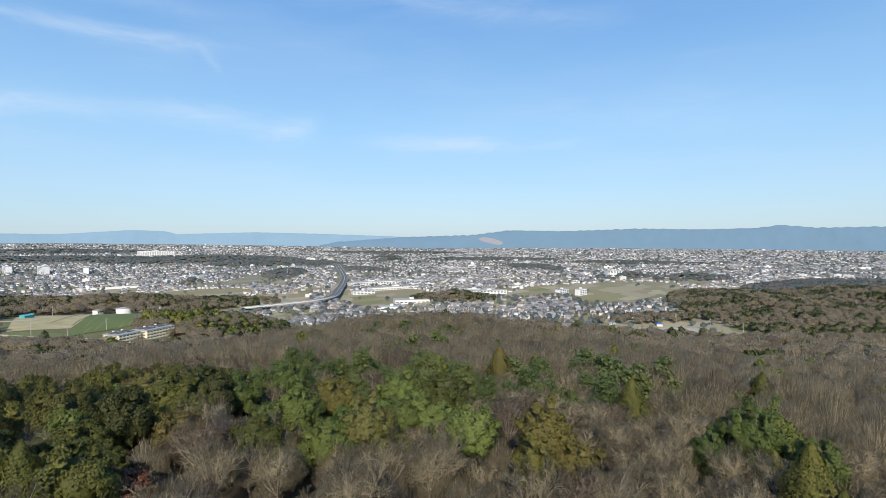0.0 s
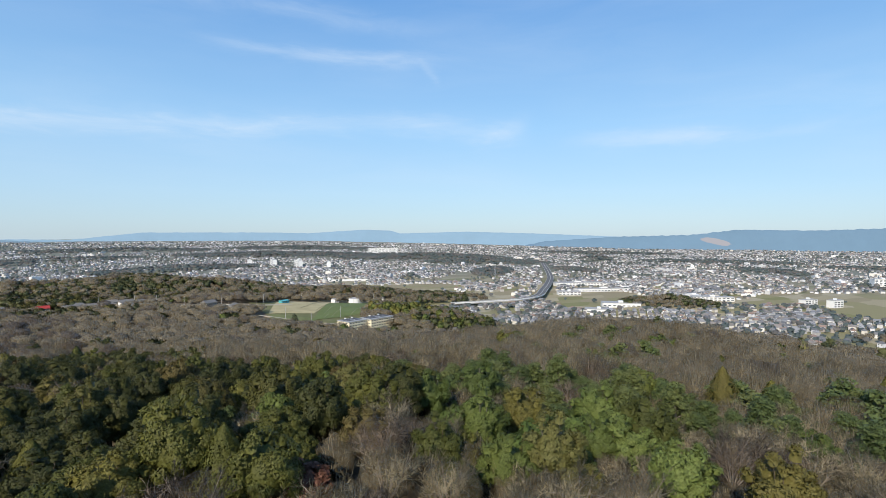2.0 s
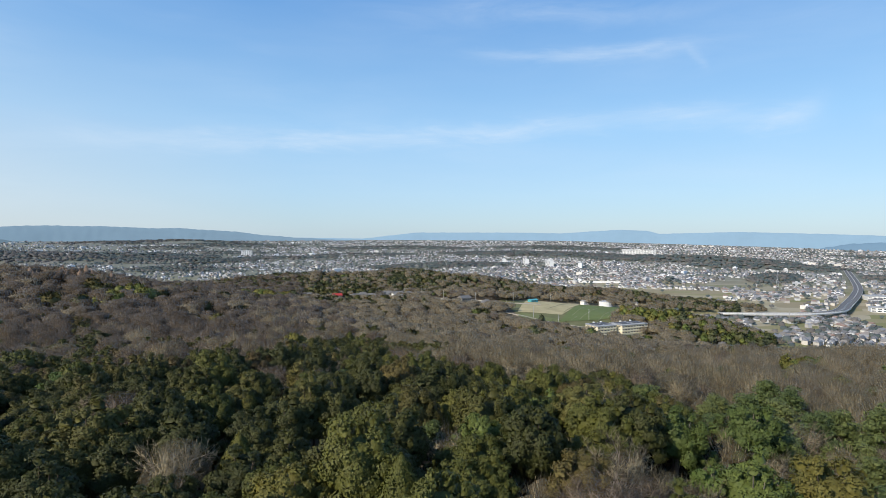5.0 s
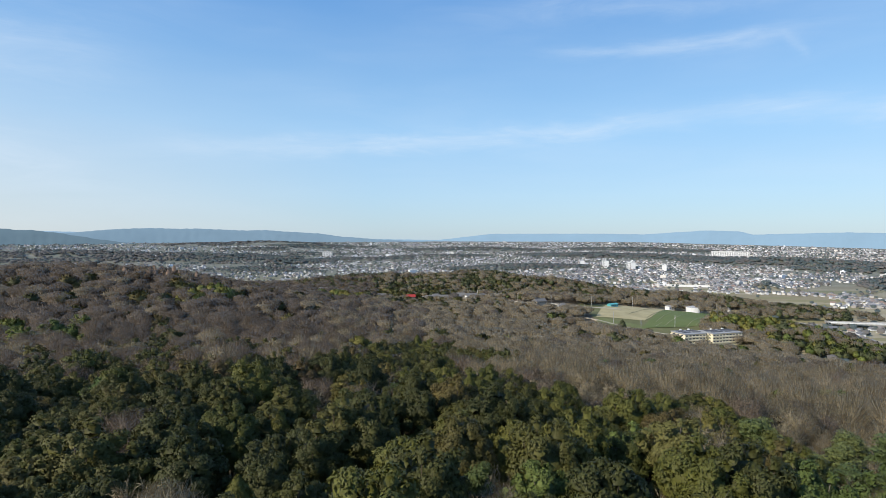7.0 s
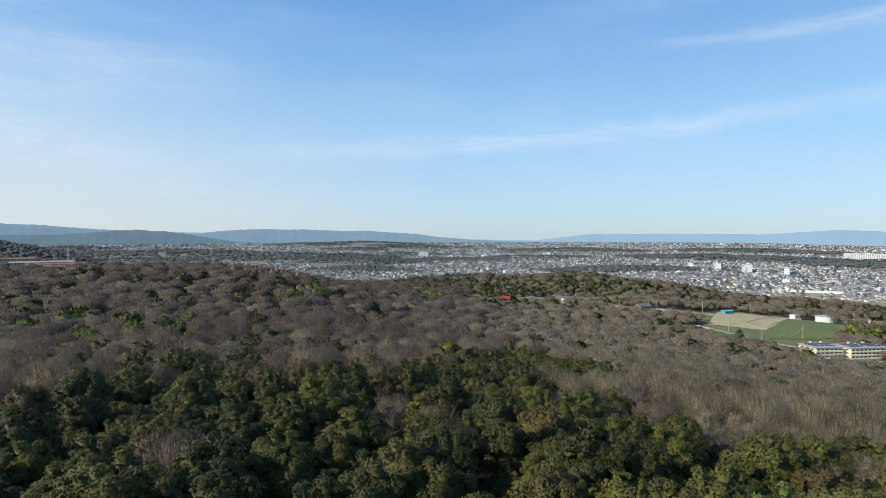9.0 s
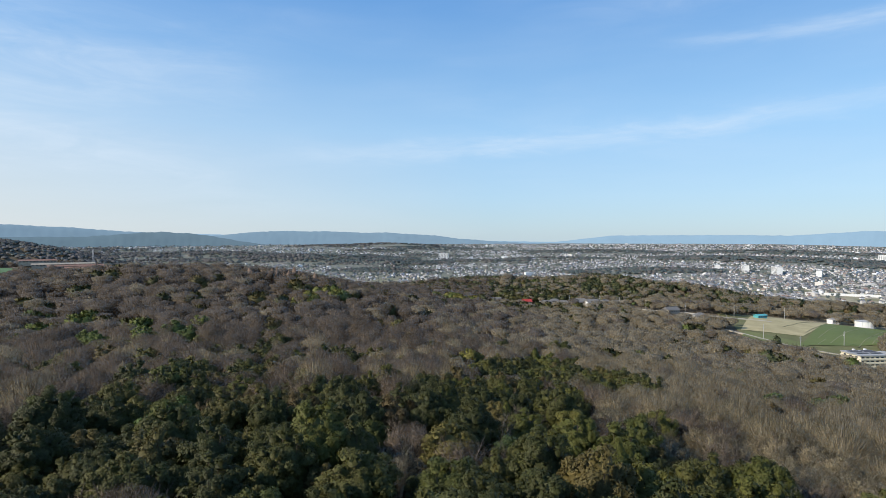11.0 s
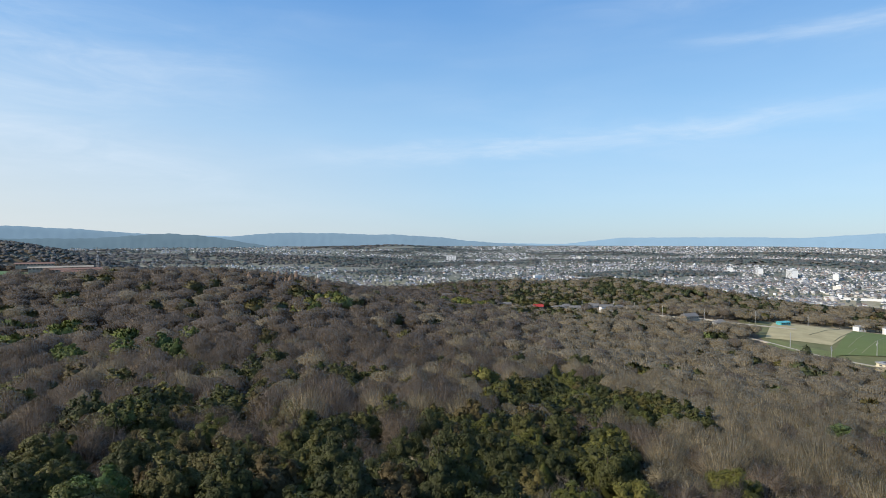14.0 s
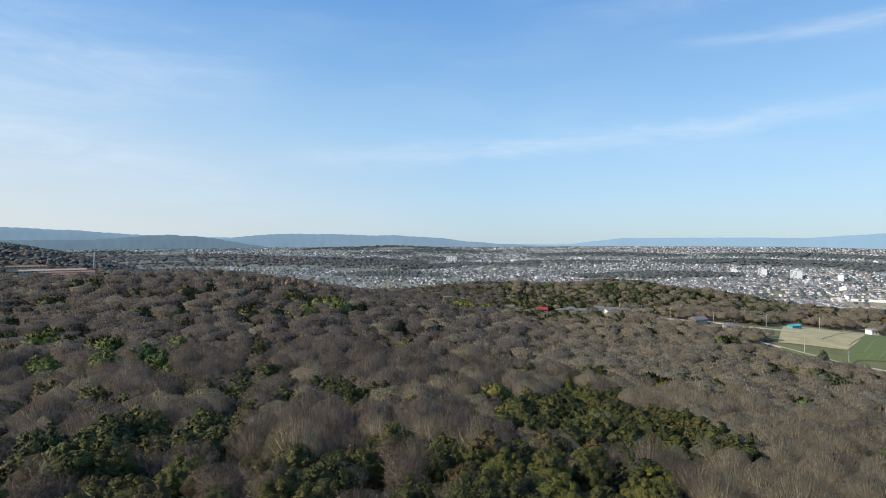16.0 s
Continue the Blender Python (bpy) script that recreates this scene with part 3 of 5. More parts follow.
def bare(seed, limbs, forks, twigs, hair, width, radius=3.6, height=9.0):
    """A leafless broad crown: limbs, branches, twigs and a haze of fine shoots."""
    rng = np.random.default_rng(seed)
    crown, trunk = Shape(), Shape()
    fork = np.array([rng.uniform(-0.2, 0.2), rng.uniform(-0.2, 0.2), height * 0.34])
    stick(trunk, (0, 0, -1.5), fork, 0.22, 0.16, 5)
    tips_a, tips_b, tips_w = [], [], []
    for i in range(limbs):
        a = i * 2 * math.pi / limbs + rng.uniform(-0.4, 0.4)
        r = radius * rng.uniform(0.25, 0.62)
        end = np.array([math.cos(a) * r, math.sin(a) * r, height * rng.uniform(0.62, 0.80)])
        kink = fork * 0.45 + end * 0.55 + (0, 0, -0.4)
        stick(trunk, fork, kink, 0.11, 0.08, 4)
        stick(trunk, kink, end, 0.08, 0.045, 4)
        for j in range(forks):
            st = kink + (end - kink) * rng.uniform(0.1, 1.0)
            d = unit(np.array([math.cos(a), math.sin(a), 1.0]) + rng.normal(size=3) * 0.65 + (0, 0, 0.3))
            e2 = st + d * radius * rng.uniform(0.30, 0.52)
            stick(trunk, st, e2, 0.045, 0.02, 3)
            for k in range(twigs):
                s3 = st + (e2 - st) * rng.uniform(0.2, 1.0)
                d3 = unit(d + rng.normal(size=3) * 0.55 + (0, 0, 0.25))
                e3 = s3 + d3 * radius * rng.uniform(0.18, 0.34)
                tips_a.append(s3), tips_b.append(e3), tips_w.append(width * 1.5)
                for q in range(hair):
                    s4 = s3 + (e3 - s3) * rng.uniform(0.15, 1.0)
                    d4 = unit(d3 + rng.normal(size=3) * 0.6 + (0, 0, 0.2))
                    tips_a.append(s4), tips_b.append(s4 + d4 * radius * rng.uniform(0.10, 0.24)), tips_w.append(width)
    a, b_, w = np.array(tips_a), np.array(tips_b), np.array(tips_w)[:, None]
    nrm = unit(unit((a + b_) / 2 - (0, 0, height * 0.5)) + rng.normal(size=a.shape) * 0.3)
    side = unit(np.cross(b_ - a, nrm + rng.normal(size=a.shape) * 0.6))
    v = np.stack([a - side * w, a + side * w, b_], 1).reshape(-1, 3)
    crown.add(v, np.arange(len(a) * 3).reshape(-1, 3), np.repeat(nrm, 3, 0))
    mass = Shape()
    for k in (0.90, 0.58):
        v, f = ICO2
        lump = 1 + 0.22 * np.sin(v[:, :1] * 5 + seed) * np.cos(v[:, 1:2] * 4 + v[:, 2:] * 3) + rng.uniform(-0.15, 0.15, (len(v), 1))
        mass.add(np.array([0, 0, height * 0.62]) + v * lump * k * (radius * 0.80, radius * 0.80, height * 0.27), f, unit(v * 0.6 + (0, 0, 0.55)))
    return crown.arrays(), trunk.arrays(), mass.arrays()


def clump(seed, spikes, size, core, radius=3.6, height=8.5, upright=0.5):
    """A far tree: an uneven core bristling with shoots or sprays."""
    rng = np.random.default_rng(seed)
    s = Shape()
    blob(s, (0, 0, height * 0.55), (radius * 0.82, radius * 0.82, height * 0.34), rng, core, 0.2)
    p = sphere_points(rng, spikes, 0.3)
    a = np.array([0, 0, height * 0.55]) + p * (radius * 0.75, radius * 0.75, height * 0.31)
    d = unit(p + (0, 0, upright) + rng.normal(size=p.shape) * 0.3)
    b_ = a + d * (radius * rng.uniform(0.18, 0.42, spikes))[:, None]
    side = unit(np.cross(d, p + rng.normal(size=p.shape) * 0.6)) * size
    v = np.stack([a - side, a + side, b_], 1).reshape(-1, 3)
    s.add(v, np.arange(spikes * 3).reshape(-1, 3), np.repeat(unit(p + rng.normal(size=p.shape) * 0.3), 3, 0))
    t = Shape()
    stick(t, (0, 0, -1.5), (0, 0, height * 0.5), 0.2, 0.12, 3)
    return s.arrays(), t.arrays()


def shoots(seed, n, width, radius=3.7, height=9.0, trunk_sides=4, deep=0.98):
    """A leafless tree further off: gapped shells of twigs, fine shoots past them, and a few limbs."""
    rng = np.random.default_rng(seed)
    s, t, haze_s = Shape(), Shape(), Shape()
    mid = np.array([0, 0, height * 0.55])
    base = ICO2 if trunk_sides > 3 else ICO1
    for k in (1.0, 0.72) if trunk_sides > 3 else (0.95,):
        v, f = base if k > 0.9 else ICO1
        lump = 1 + 0.22 * np.sin(v[:, :1] * 5 + seed) * np.cos(v[:, 1:2] * 4 + v[:, 2:] * 3) + rng.uniform(-0.16, 0.16, (len(v), 1))
        squash = np.where(v[:, 2:] < 0, 0.75, 1.0)
        haze_s.add(mid + v * lump * k * squash * (radius, radius, height * 0.41), f, unit(v * 0.5 + (0, 0, 0.62) + rng.normal(size=v.shape) * 0.05))
    p = sphere_points(rng, n, 0.3)
    lump = 1 + 0.14 * np.sin(p[:, :1] * 5 + seed) * np.cos(p[:, 1:2] * 4 + p[:, 2:] * 3)
    b_ = mid + p * (radius, radius, height * 0.43) * lump * rng.uniform(deep, 1.14, (n, 1))
    d = unit(b_ - (0, 0, height * 0.22) + rng.normal(size=p.shape) * 0.55)
    a = b_ - d * (radius * rng.uniform(0.28, 0.5, n))[:, None]
    nrm = unit(p + rng.normal(size=p.shape) * 0.22)
    side = unit(np.cross(d, nrm + rng.normal(size=p.shape) * 0.5)) * width
    s.add(np.stack([a - side, a + side, b_], 1).reshape(-1, 3), np.arange(n * 3).reshape(-1, 3), np.repeat(nrm, 3, 0))
    stick(t, (0, 0, -1.5), (0, 0, height * 0.34), 0.2, 0.15, trunk_sides)
    for q in p[:4] if trunk_sides > 3 else p[:1]:
        stick(t, (0, 0, height * 0.32), mid + q * (radius * 0.8, radius * 0.8, height * 0.34), 0.09, 0.03, 3)
    return s.arrays(), t.arrays(), haze_s.arrays()


# kind: (crown paint, bark, near shapes, middle shapes, far shapes)
KINDS = {
    "evergreen": (LEAF, BARK_DARK, [evergreen(s, 7600, 0.155, 44, ICO2) for s in (1, 2, 3, 4, 15)],
                  [evergreen(s, 1100, 0.34, 20, ICO2) for s in (5, 6, 7)], [clump(s, 90, 0.42, ICO1, upright=0.2) for s in (1, 2, 3)]),
    "cypress": (LEAF, BARK_DARK, [cone_tree(s, 5000, 0.15, ICO2) for s in (1, 2, 3)],
                [cone_tree(s, 700, 0.45, ICO1) for s in (4, 5)], [cone_tree(s, 60, 1.5, ICO1) for s in (6, 7)]),
    "bright": (LEAF_BRIGHT, BARK, [evergreen(s, 5600, 0.16, 40, ICO2, 0.8) for s in (11, 12, 13)],
               [evergreen(s, 700, 0.44, 18, ICO2, 0.8) for s in (14, 15)], [clump(s, 90, 0.42, ICO1, upright=0.2) for s in (4, 5)]),
    "pine": (NEEDLE, BARK, [pine(s, 4600, 0.20, 30, ICO1, 3.3) for s in (21, 22, 23)],
             [pine(s, 640, 0.48, 16, ICO1, 3.3) for s in (24, 25)], [clump(s, 60, 0.5, ICO1, upright=0.1) for s in (6, 7)]),
    "bare": (TWIG, BARK, [bare(s, 7, 5, 7, 8, 0.019) for s in (31, 32, 33, 34)],
             [shoots(s, 230, 0.030) for s in (35, 36, 37, 38, 39)], [shoots(s, 34, 0.06, trunk_sides=3) for s in (8, 9, 10, 14)]),
    "bamboo": (BAMBOO, BARK, [evergreen(s, 1200, 0.6, 14, ICO2, 1.2, 2.6) for s in (41, 42)],
               [evergreen(s, 500, 0.45, 10, ICO1, 1.2, 2.6) for s in (43, 44)], [clump(s, 110, 0.28, ICO1, 2.6, 9.5, 1.2) for s in (11, 12)]),
    "red": (LEAF_RED, BARK, [evergreen(s, 2400, 0.22, 30, ICO1, 0.8, 2.6) for s in (51, 52)],
            [evergreen(s, 300, 0.8, 8, ICO1, 0.7, 3.0) for s in (53,)], [clump(s, 36, 0.5, ICO1) for s in (13,)]),
}
LARCH = leafy("russet_twigs", (0.19, 0.135, 0.098), (0.22, 0.155, 0.11), (0.25, 0.178, 0.128), 0.9, 0.0, vary=0.3, mottle=0.4)
slender = [clump(s, 90, 0.09, ICO1, 1.3, 11.5, 1.8) for s in (91, 92, 93)]
KINDS["larch"] = (LARCH, BARK, slender, slender, slender)
KINDS["laurel"] = (LEAF_GREEN, BARK) + KINDS["evergreen"][2:]
# Same shapes as bare, with shade held in the darker twigs
KINDS["dark_bare"] = (TWIG_GREY, BARK) + KINDS["bare"][2:]
# Evergreen shapes again, in the leaf colour that includes painted shade
KINDS["dark_evergreen"] = (LEAF_DARK, BARK_DARK) + KINDS["evergreen"][2:]
LABELS = {
    "evergreen": ("evergreen_tree", "dark olive green evergreen broadleaf tree with lumpy crown"),
    "cypress": ("cypress_tree", "dark green pointed cypress in the hillside wood"),
    "bright": ("leafy_tree", "fresh green leafy tree among bare trees"),
    "pine": ("pine_tree", "green pine with needle pads in loose tiers"),
    "bare": ("bare_tree", "leafless grey brown tree with fine upright twigs"),
    "bamboo": ("bamboo_clump", "yellow green bamboo clump on the slope"),
    "dark_evergreen": ("oak_tree", "dark evergreen with a dense rounded crown, partly darkened for side-lit shade"),
    "laurel": ("laurel_tree", "mid green evergreen broadleaf tree with dense rounded crown"),
    "dark_bare": ("zelkova_tree", "leafless tree with dense fine twigs, darkened partly for side-lit shade"),
    "larch": ("larch_tree", "tall slender leafless tree with pale russet twigs"),
    "red": ("red_tree", "small tree with russet red leaves"),
}
GROVES = [  # east, north, radius, share: where evergreens lead
    (18, 85, 36, 0.95), (-18, 100, 30, 0.88), (48, 95, 26, 0.75), (45, 118, 18, 0.65), (34, 128, 14, 0.6), (-28, 135, 26, 0.85),
    (-55, 180, 22, 0.8), (20, 182, 20, 0.85), (25, 275, 20, 0.75), (35, 247, 30, 0.92), (12, 262, 16, 0.8), (52, 268, 16, 0.75), (36, 300, 16, 0.7), (40, 345, 12, 0.6), (-88, 212, 36, 0.92), (-62, 228, 14, 0.85),
    (-48, 252, 16, 0.75), (-78, 262, 16, 0.7), (-20, 176, 12, 0.6), (12, 150, 22, 0.8), (52, 160, 10, 0.5), (82, 182, 10, 0.5), (70, 64, 16, 0.45), (90, 6, 10, 0.6), (258, 52, 10, 0.6), (62, 27, 8, 0.7), (57, 50, 12, 0.8), (190, 470, 30, 0.55), (60, 690, 60, 0.4)]
STANDS = [  # east, north, radius, kind, share: stands of other trees
    (95, 58, 26, "pine", 0.55), (75, 52, 16, "bright", 0.5), (125, 42, 26, "pine", 0.55), (95, 88, 26, "pine", 0.5), (150, 28, 18, "pine", 0.6),
    (174, 121, 24, "pine", 0.5), (217, 151, 20, "pine", 0.5), (112, 235, 16, "pine", 0.5), (134, 167, 16, "pine", 0.35), (74, 22, 24, "bare", 0.95),
    (36, 45, 7, "bare", 0.95), (62, 150, 22, "bare", 0.95), (80, 165, 20, "bare", 0.95), (40, 160, 10, "bare", 0.9), (-92, 215, 28, "bare", 0.85),
    (-165, 268, 45, "laurel", 0.28), (-222, 300, 30, "laurel", 0.32), (-118, 395, 16, "bamboo", 0.8), (-114, 440, 20, "bamboo", 0.85), (-135, 448, 15, "dark_evergreen", 0.9), (-146, 392, 16, "evergreen", 0.7),
    (-186, 498, 34, "larch", 0.4), (-118, 512, 20, "bamboo", 0.5), (-45, 735, 42, "bamboo", 0.8),
    (430, 500, 62, "evergreen", 0.6), (420, 520, 50, "bamboo", 0.35), (392, 582, 44, "bamboo", 0.9), (418, 470, 40, "evergreen", 0.5), (150, 760, 14, "bamboo", 0.6),
    (330, 490, 30, "evergreen", 0.25), (250, 575, 22, "evergreen", 0.5), (40, 850, 70, "evergreen", 0.75), (160, 880, 60, "evergreen", 0.6)]
PATCHES = [(x, y, r, "evergreen", share) for x, y, r, share in GROVES] + STANDS
SINGLES = [  # east, north, kind, size: trees that stand out
    (30.4, 54.5, "red", 1.15), (-31.0, 130.0, "bright", 1.35), (-10.0, 93.5, "dark_bare", 1.45), (2.5, 72.5, "bare", 1.25),
    (37.0, 49.5, "bare", 1.15), (58.6, 21.7, "evergreen", 0.95), (60.4, 66.1, "bright", 1.0), (5.0, 328.0, "evergreen", 0.9),
    (31.4, 394.8, "evergreen", 1.3), (49.2, 115.7, "bare", 1.1), (53.2, 96.2, "bright", 1.1), (-20.3, 166.9, "evergreen", 1.0),
    (-10.7, 170.1, "evergreen", 0.8), (98.5, 233.2, "pine", 1.2), (111.8, 270.0, "pine", 1.2), (26.4, 54.7, "evergreen", 1.1),
    (23.5, 58.7, "cypress", 1.1), (12.6, 66.8, "evergreen", 1.0), (208.2, 68.1, "evergreen", 1.0), (30.5, 81.9, "pine", 0.8),
    (65.0, 22.8, "evergreen", 1.25), (63.5, 32.3, "bright", 1.25), (67.7, 59.0, "evergreen", 1.30), (114.4, 62.2, "bright", 1.10), (77.4, 45.2, "evergreen", 1.20), (120.5, 48.9, "pine", 1.20),
    (112.3, 52.5, "evergreen", 1.00), (64.1, 18.8, "evergreen", 1.15), (183.7, 7.8, "pine", 1.25), (156.0, 1.1, "pine", 1.20), (137.6, -2.9, "bright", 1.10), (201.4, 15.0, "pine", 1.20),
    (217.9, 30.6, "pine", 1.20), (171.7, 39.6, "pine", 1.10), (175.7, -8.5, "pine", 1.20), (94.3, 60.4, "evergreen", 1.10), (95.1, 66.7, "pine", 1.10)]


def wooded(x, y):
    """Whether trees grow at a place."""
    z = ground_at(x, y)
    hill = (z > 9.5 + 1.5 * wave(x, y, 140, 4)) & (np.hypot(x, y) < 1500)
    hill &= ~open_land(x, y)
    return hill | ((knoll_at(x, y)[0] > 0.05) & ~open_land(x, y))


def open_land(x, y):
    """Farm fields, school yard, hamlet and the sheds on the ridge."""
    u, v = (x - 330) * 0.60 + (y - 660) * 0.80, (x - 330) * 0.80 - (y - 660) * 0.60
    farm = (u > -150) & (u < 136) & (v > np.where(u > 0, -86, -62)) & (v < 55)
    school = ((x - 306) * 0.89 + (y - 520) * 0.46 > -38) & ((x - 306) * 0.89 + (y - 520) * 0.46 < 34) & (-(x - 306) * 0.46 + (y - 520) * 0.89 < 24) & (-(x - 306) * 0.46 + (y - 520) * 0.89 > -40)
    hamlet = (((x - 82) / 104) ** 2 + ((y - 780) / 38) ** 2 < 1) | (np.hypot((x + 90) / 45, (y - 870) / 30) < 1) | ((np.abs(y - 721 - (x - 150) * -0.25) < 38) & (x > 150) & (x < 275))
    sheds = np.hypot((x + 510) / 130, (y - 590) / 85) < 1
    return farm | school | hamlet | sheds


rng = np.random.default_rng(7)
# a jittered lattice of places for trees
STEP = 5.4
gx, gy = np.meshgrid(np.arange(-640, 520, STEP), np.arange(-60, 1000, STEP))
gx = (gx + rng.uniform(-0.42, 0.42, gx.shape) * STEP).ravel()
gy = (gy + rng.uniform(-0.42, 0.42, gy.shape) * STEP).ravel()
ang = np.degrees(np.arctan2(gx, gy))
dist = np.minimum.reduce([np.hypot(gx - px, gy - py) for px, py in ((0, 0), (12, 7), (24, 32), (14, 90))])
keep = wooded(gx, gy) & (ang > -58) & (ang < 112) & (np.hypot(gx, gy) > 24)
keep &= rng.uniform(size=gx.shape) < np.maximum(np.clip(1.12 - dist / 560, 0.42, 1), 0.8 * (np.hypot(gx - 400, gy - 525) < 80))
gx, gy, dist = gx[keep], gy[keep], dist[keep]
kind = np.array(["bare"] * len(gx), dtype=object)
roll = rng.uniform(size=len(gx))
drift = wave(gx, gy, 75, 9) + 0.7 * wave(gx, gy, 31, 5)
kind[(drift > 0.58) & (roll < 0.55)] = np.where(np.degrees(np.arctan2(gx, gy)) < 30, "dark_evergreen", "evergreen")[(drift > 0.58) & (roll < 0.55)]
kind[(drift < -0.9) & (roll < 0.22)] = "pine"
kind[(roll > 0.996)] = "bright"
kind[(roll > 0.91) & (roll < 0.93)] = "cypress"
for px, py, r, k, share in PATCHES:
    near = (np.hypot(gx - px, gy - py) < r * (1 + 0.25 * wave(gx, gy, 22, 3)))
    pick = rng.uniform(size=len(gx)) < share
    kind[near & pick] = k
    if k == "evergreen":
        kind[near & pick & (rng.uniform(size=len(gx)) < 0.12)] = "cypress"
# Share of darkened crowns grows westwards: side-lit shade given by colour
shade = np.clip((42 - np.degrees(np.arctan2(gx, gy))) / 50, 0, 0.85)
kind[((kind == "evergreen") | (kind == "cypress")) & (rng.uniform(size=len(gx)) < shade)] = "dark_evergreen"
east = np.degrees(np.arctan2(gx, gy)) + 14 * wave(gx, gy, 60, 12) + rng.uniform(-12, 12, len(gx))
kind[(kind == "evergreen") & (east > 40)] = "laurel"
# Dimmer copy likelier westwards, standing in for woods lit from the side
kind[(kind == "bare") & (rng.uniform(size=len(gx)) < np.clip((76 - gx) / 130, 0.06, 0.88))] = "dark_bare"
clear = np.ones(len(gx), bool)
for px, py, k, s in SINGLES:
    clear &= np.hypot(gx - px, gy - py) > 3.9 * s
gx, gy, dist, kind = gx[clear], gy[clear], dist[clear], kind[clear]
size = rng.uniform(0.68, 1.30, len(gx)) * (1 + 0.50 * np.clip((dist - 90) / 250, 0, 1))
size *= np.where(np.isin(kind, ("bare", "dark_bare")) & (dist > 90), 1.14, 1.0)
gx = np.concatenate([gx, [s[0] for s in SINGLES]])
gy = np.concatenate([gy, [s[1] for s in SINGLES]])
dist = np.concatenate([dist, [30 if math.hypot(s[0], s[1] - 40) < 105 else math.hypot(s[0], s[1] - 40) for s in SINGLES]])
kind = np.concatenate([kind, np.array([s[2] for s in SINGLES], dtype=object)])
size = np.concatenate([size, [s[3] for s in SINGLES]])
gz = ground_at(gx, gy)
turn = rng.uniform(0, 2 * math.pi, len(gx))
tall = rng.uniform(0.9, 1.15, len(gx)) / (1 + 0.38 * np.clip((dist - 90) / 250, 0, 1))


def joined(name, label, shapes, sel, mats, which, category, marks_rng):
    """Many trees of one kind as one mesh."""
    if not len(sel):
        return
    V, F, M, K, N, n = [], [], [], [], [], 0
    for i in sel:
        form = shapes[int(marks_rng.integers(len(shapes)))]
        c, s = math.cos(turn[i]) * size[i], math.sin(turn[i]) * size[i]
        rot = np.array([[c, s, 0], [-s, c, 0], [0, 0, size[i] * tall[i]]])
        mark = marks_rng.uniform()
        flat_turn = rot / size[i]
        flat_turn[2, 2] = 1.0
        for slot, (v, f, nv) in enumerate(form):
            N.append(nv @ flat_turn)
            V.append(v @ rot + (gx[i], gy[i], gz[i]))
            F.append(f + n)
            M.append(np.full(len(f), slot))
            K.append(np.full(len(v), mark))
            n += len(v)
    me = mesh_from(name, np.concatenate(V), np.concatenate(F), mats, True, np.concatenate(K), np.concatenate(M), np.concatenate(N))
    tagged(new(name, me), label, category, kind="stuff")


mark_rng = np.random.default_rng(21)
BRUSH = [shoots(s, 640, 0.022, deep=0.62) for s in (45, 46, 47, 48, 49)]
for k, (leaf, wood_m, near_s, mid_s, far_s) in KINDS.items():
    name, label = LABELS[k]
    mine = np.where(kind == k)[0]
    mine = mine[np.argsort(dist[mine])]
    close = mine[dist[mine] < 102][:300]
    rest = np.setdiff1d(mine, close)
    # near trees: things with a trunk and a crown
    shapes = []
    for crown, trunk, *mass in near_s:
        v, f, nv = crown
        slot = np.zeros(len(f), int)
        if mass:  # a crown of bare twigs has a mass of finer ones inside
            slot = np.concatenate([slot, np.ones(len(mass[0][1]), int)])
            v, f, nv = np.concatenate([v, mass[0][0]]), np.concatenate([f, mass[0][1] + len(v)]), np.concatenate([nv, mass[0][2]])
        shapes.append((mesh_from("crown", v, f, [leaf, HAZES[k][0]] if mass else [leaf], True, mat_index=slot, normals=nv), mesh_from("trunk", *trunk[:2], [wood_m], True)))
    for i in close:
        cm, tm = shapes[int(mark_rng.integers(len(shapes)))]
        tree = tagged(new(name), label, "tree", group="trees of the hillside wood")
        tree.matrix_world = Matrix.LocRotScale((gx[i], gy[i], gz[i]), Euler((0, 0, turn[i])), (size[i], size[i], size[i] * tall[i]))
        part("trunk", tm, tree)
        part("crown", cm, tree)
    mid = rest[dist[rest] < 260]
    haze_close, haze_mid, haze_far = HAZES.get(k, HAZES["bare"])
    if k in HAZES:
        brush = mid[dist[mid] < 125]
        mid = np.setdiff1d(mid, brush)
        joined(name + "s_close", label.replace("tree", "trees") + ", hillside wood", BRUSH, brush, [leaf, wood_m, haze_close], k, "woodland", mark_rng)
    far = rest[dist[rest] >= 260]
    joined(name + "s_beyond", label.replace("tree", "trees") + ", hillside wood", mid_s, mid, [leaf, wood_m, haze_mid], k, "woodland", mark_rng)
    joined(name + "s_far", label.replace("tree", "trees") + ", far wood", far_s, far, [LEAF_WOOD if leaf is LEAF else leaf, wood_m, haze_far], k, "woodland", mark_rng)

# leafless undergrowth between the nearer trees
gx, gy = np.meshgrid(np.arange(-120, 175, 4.2), np.arange(-30, 170, 4.2))
gx, gy = (gx + rng.uniform(-1.8, 1.8, gx.shape)).ravel(), (gy + rng.uniform(-1.8, 1.8, gy.shape)).ravel()
dist = np.minimum.reduce([np.hypot(gx - px, gy - py) for px, py in ((0, 0), (12, 7), (24, 32), (14, 90))])
ang = np.degrees(np.arctan2(gx, gy))
keep = (dist < 125) & (np.hypot(gx, gy) > 30) & (ang > -50) & (ang < 108) & (dist > 22)
gx, gy = gx[keep], gy[keep]
gz, size = ground_at(gx, gy), rng.uniform(0.42, 0.80, len(gx))
turn, tall = rng.uniform(0, 6.28, len(gx)), rng.uniform(0.8, 1.3, len(gx))
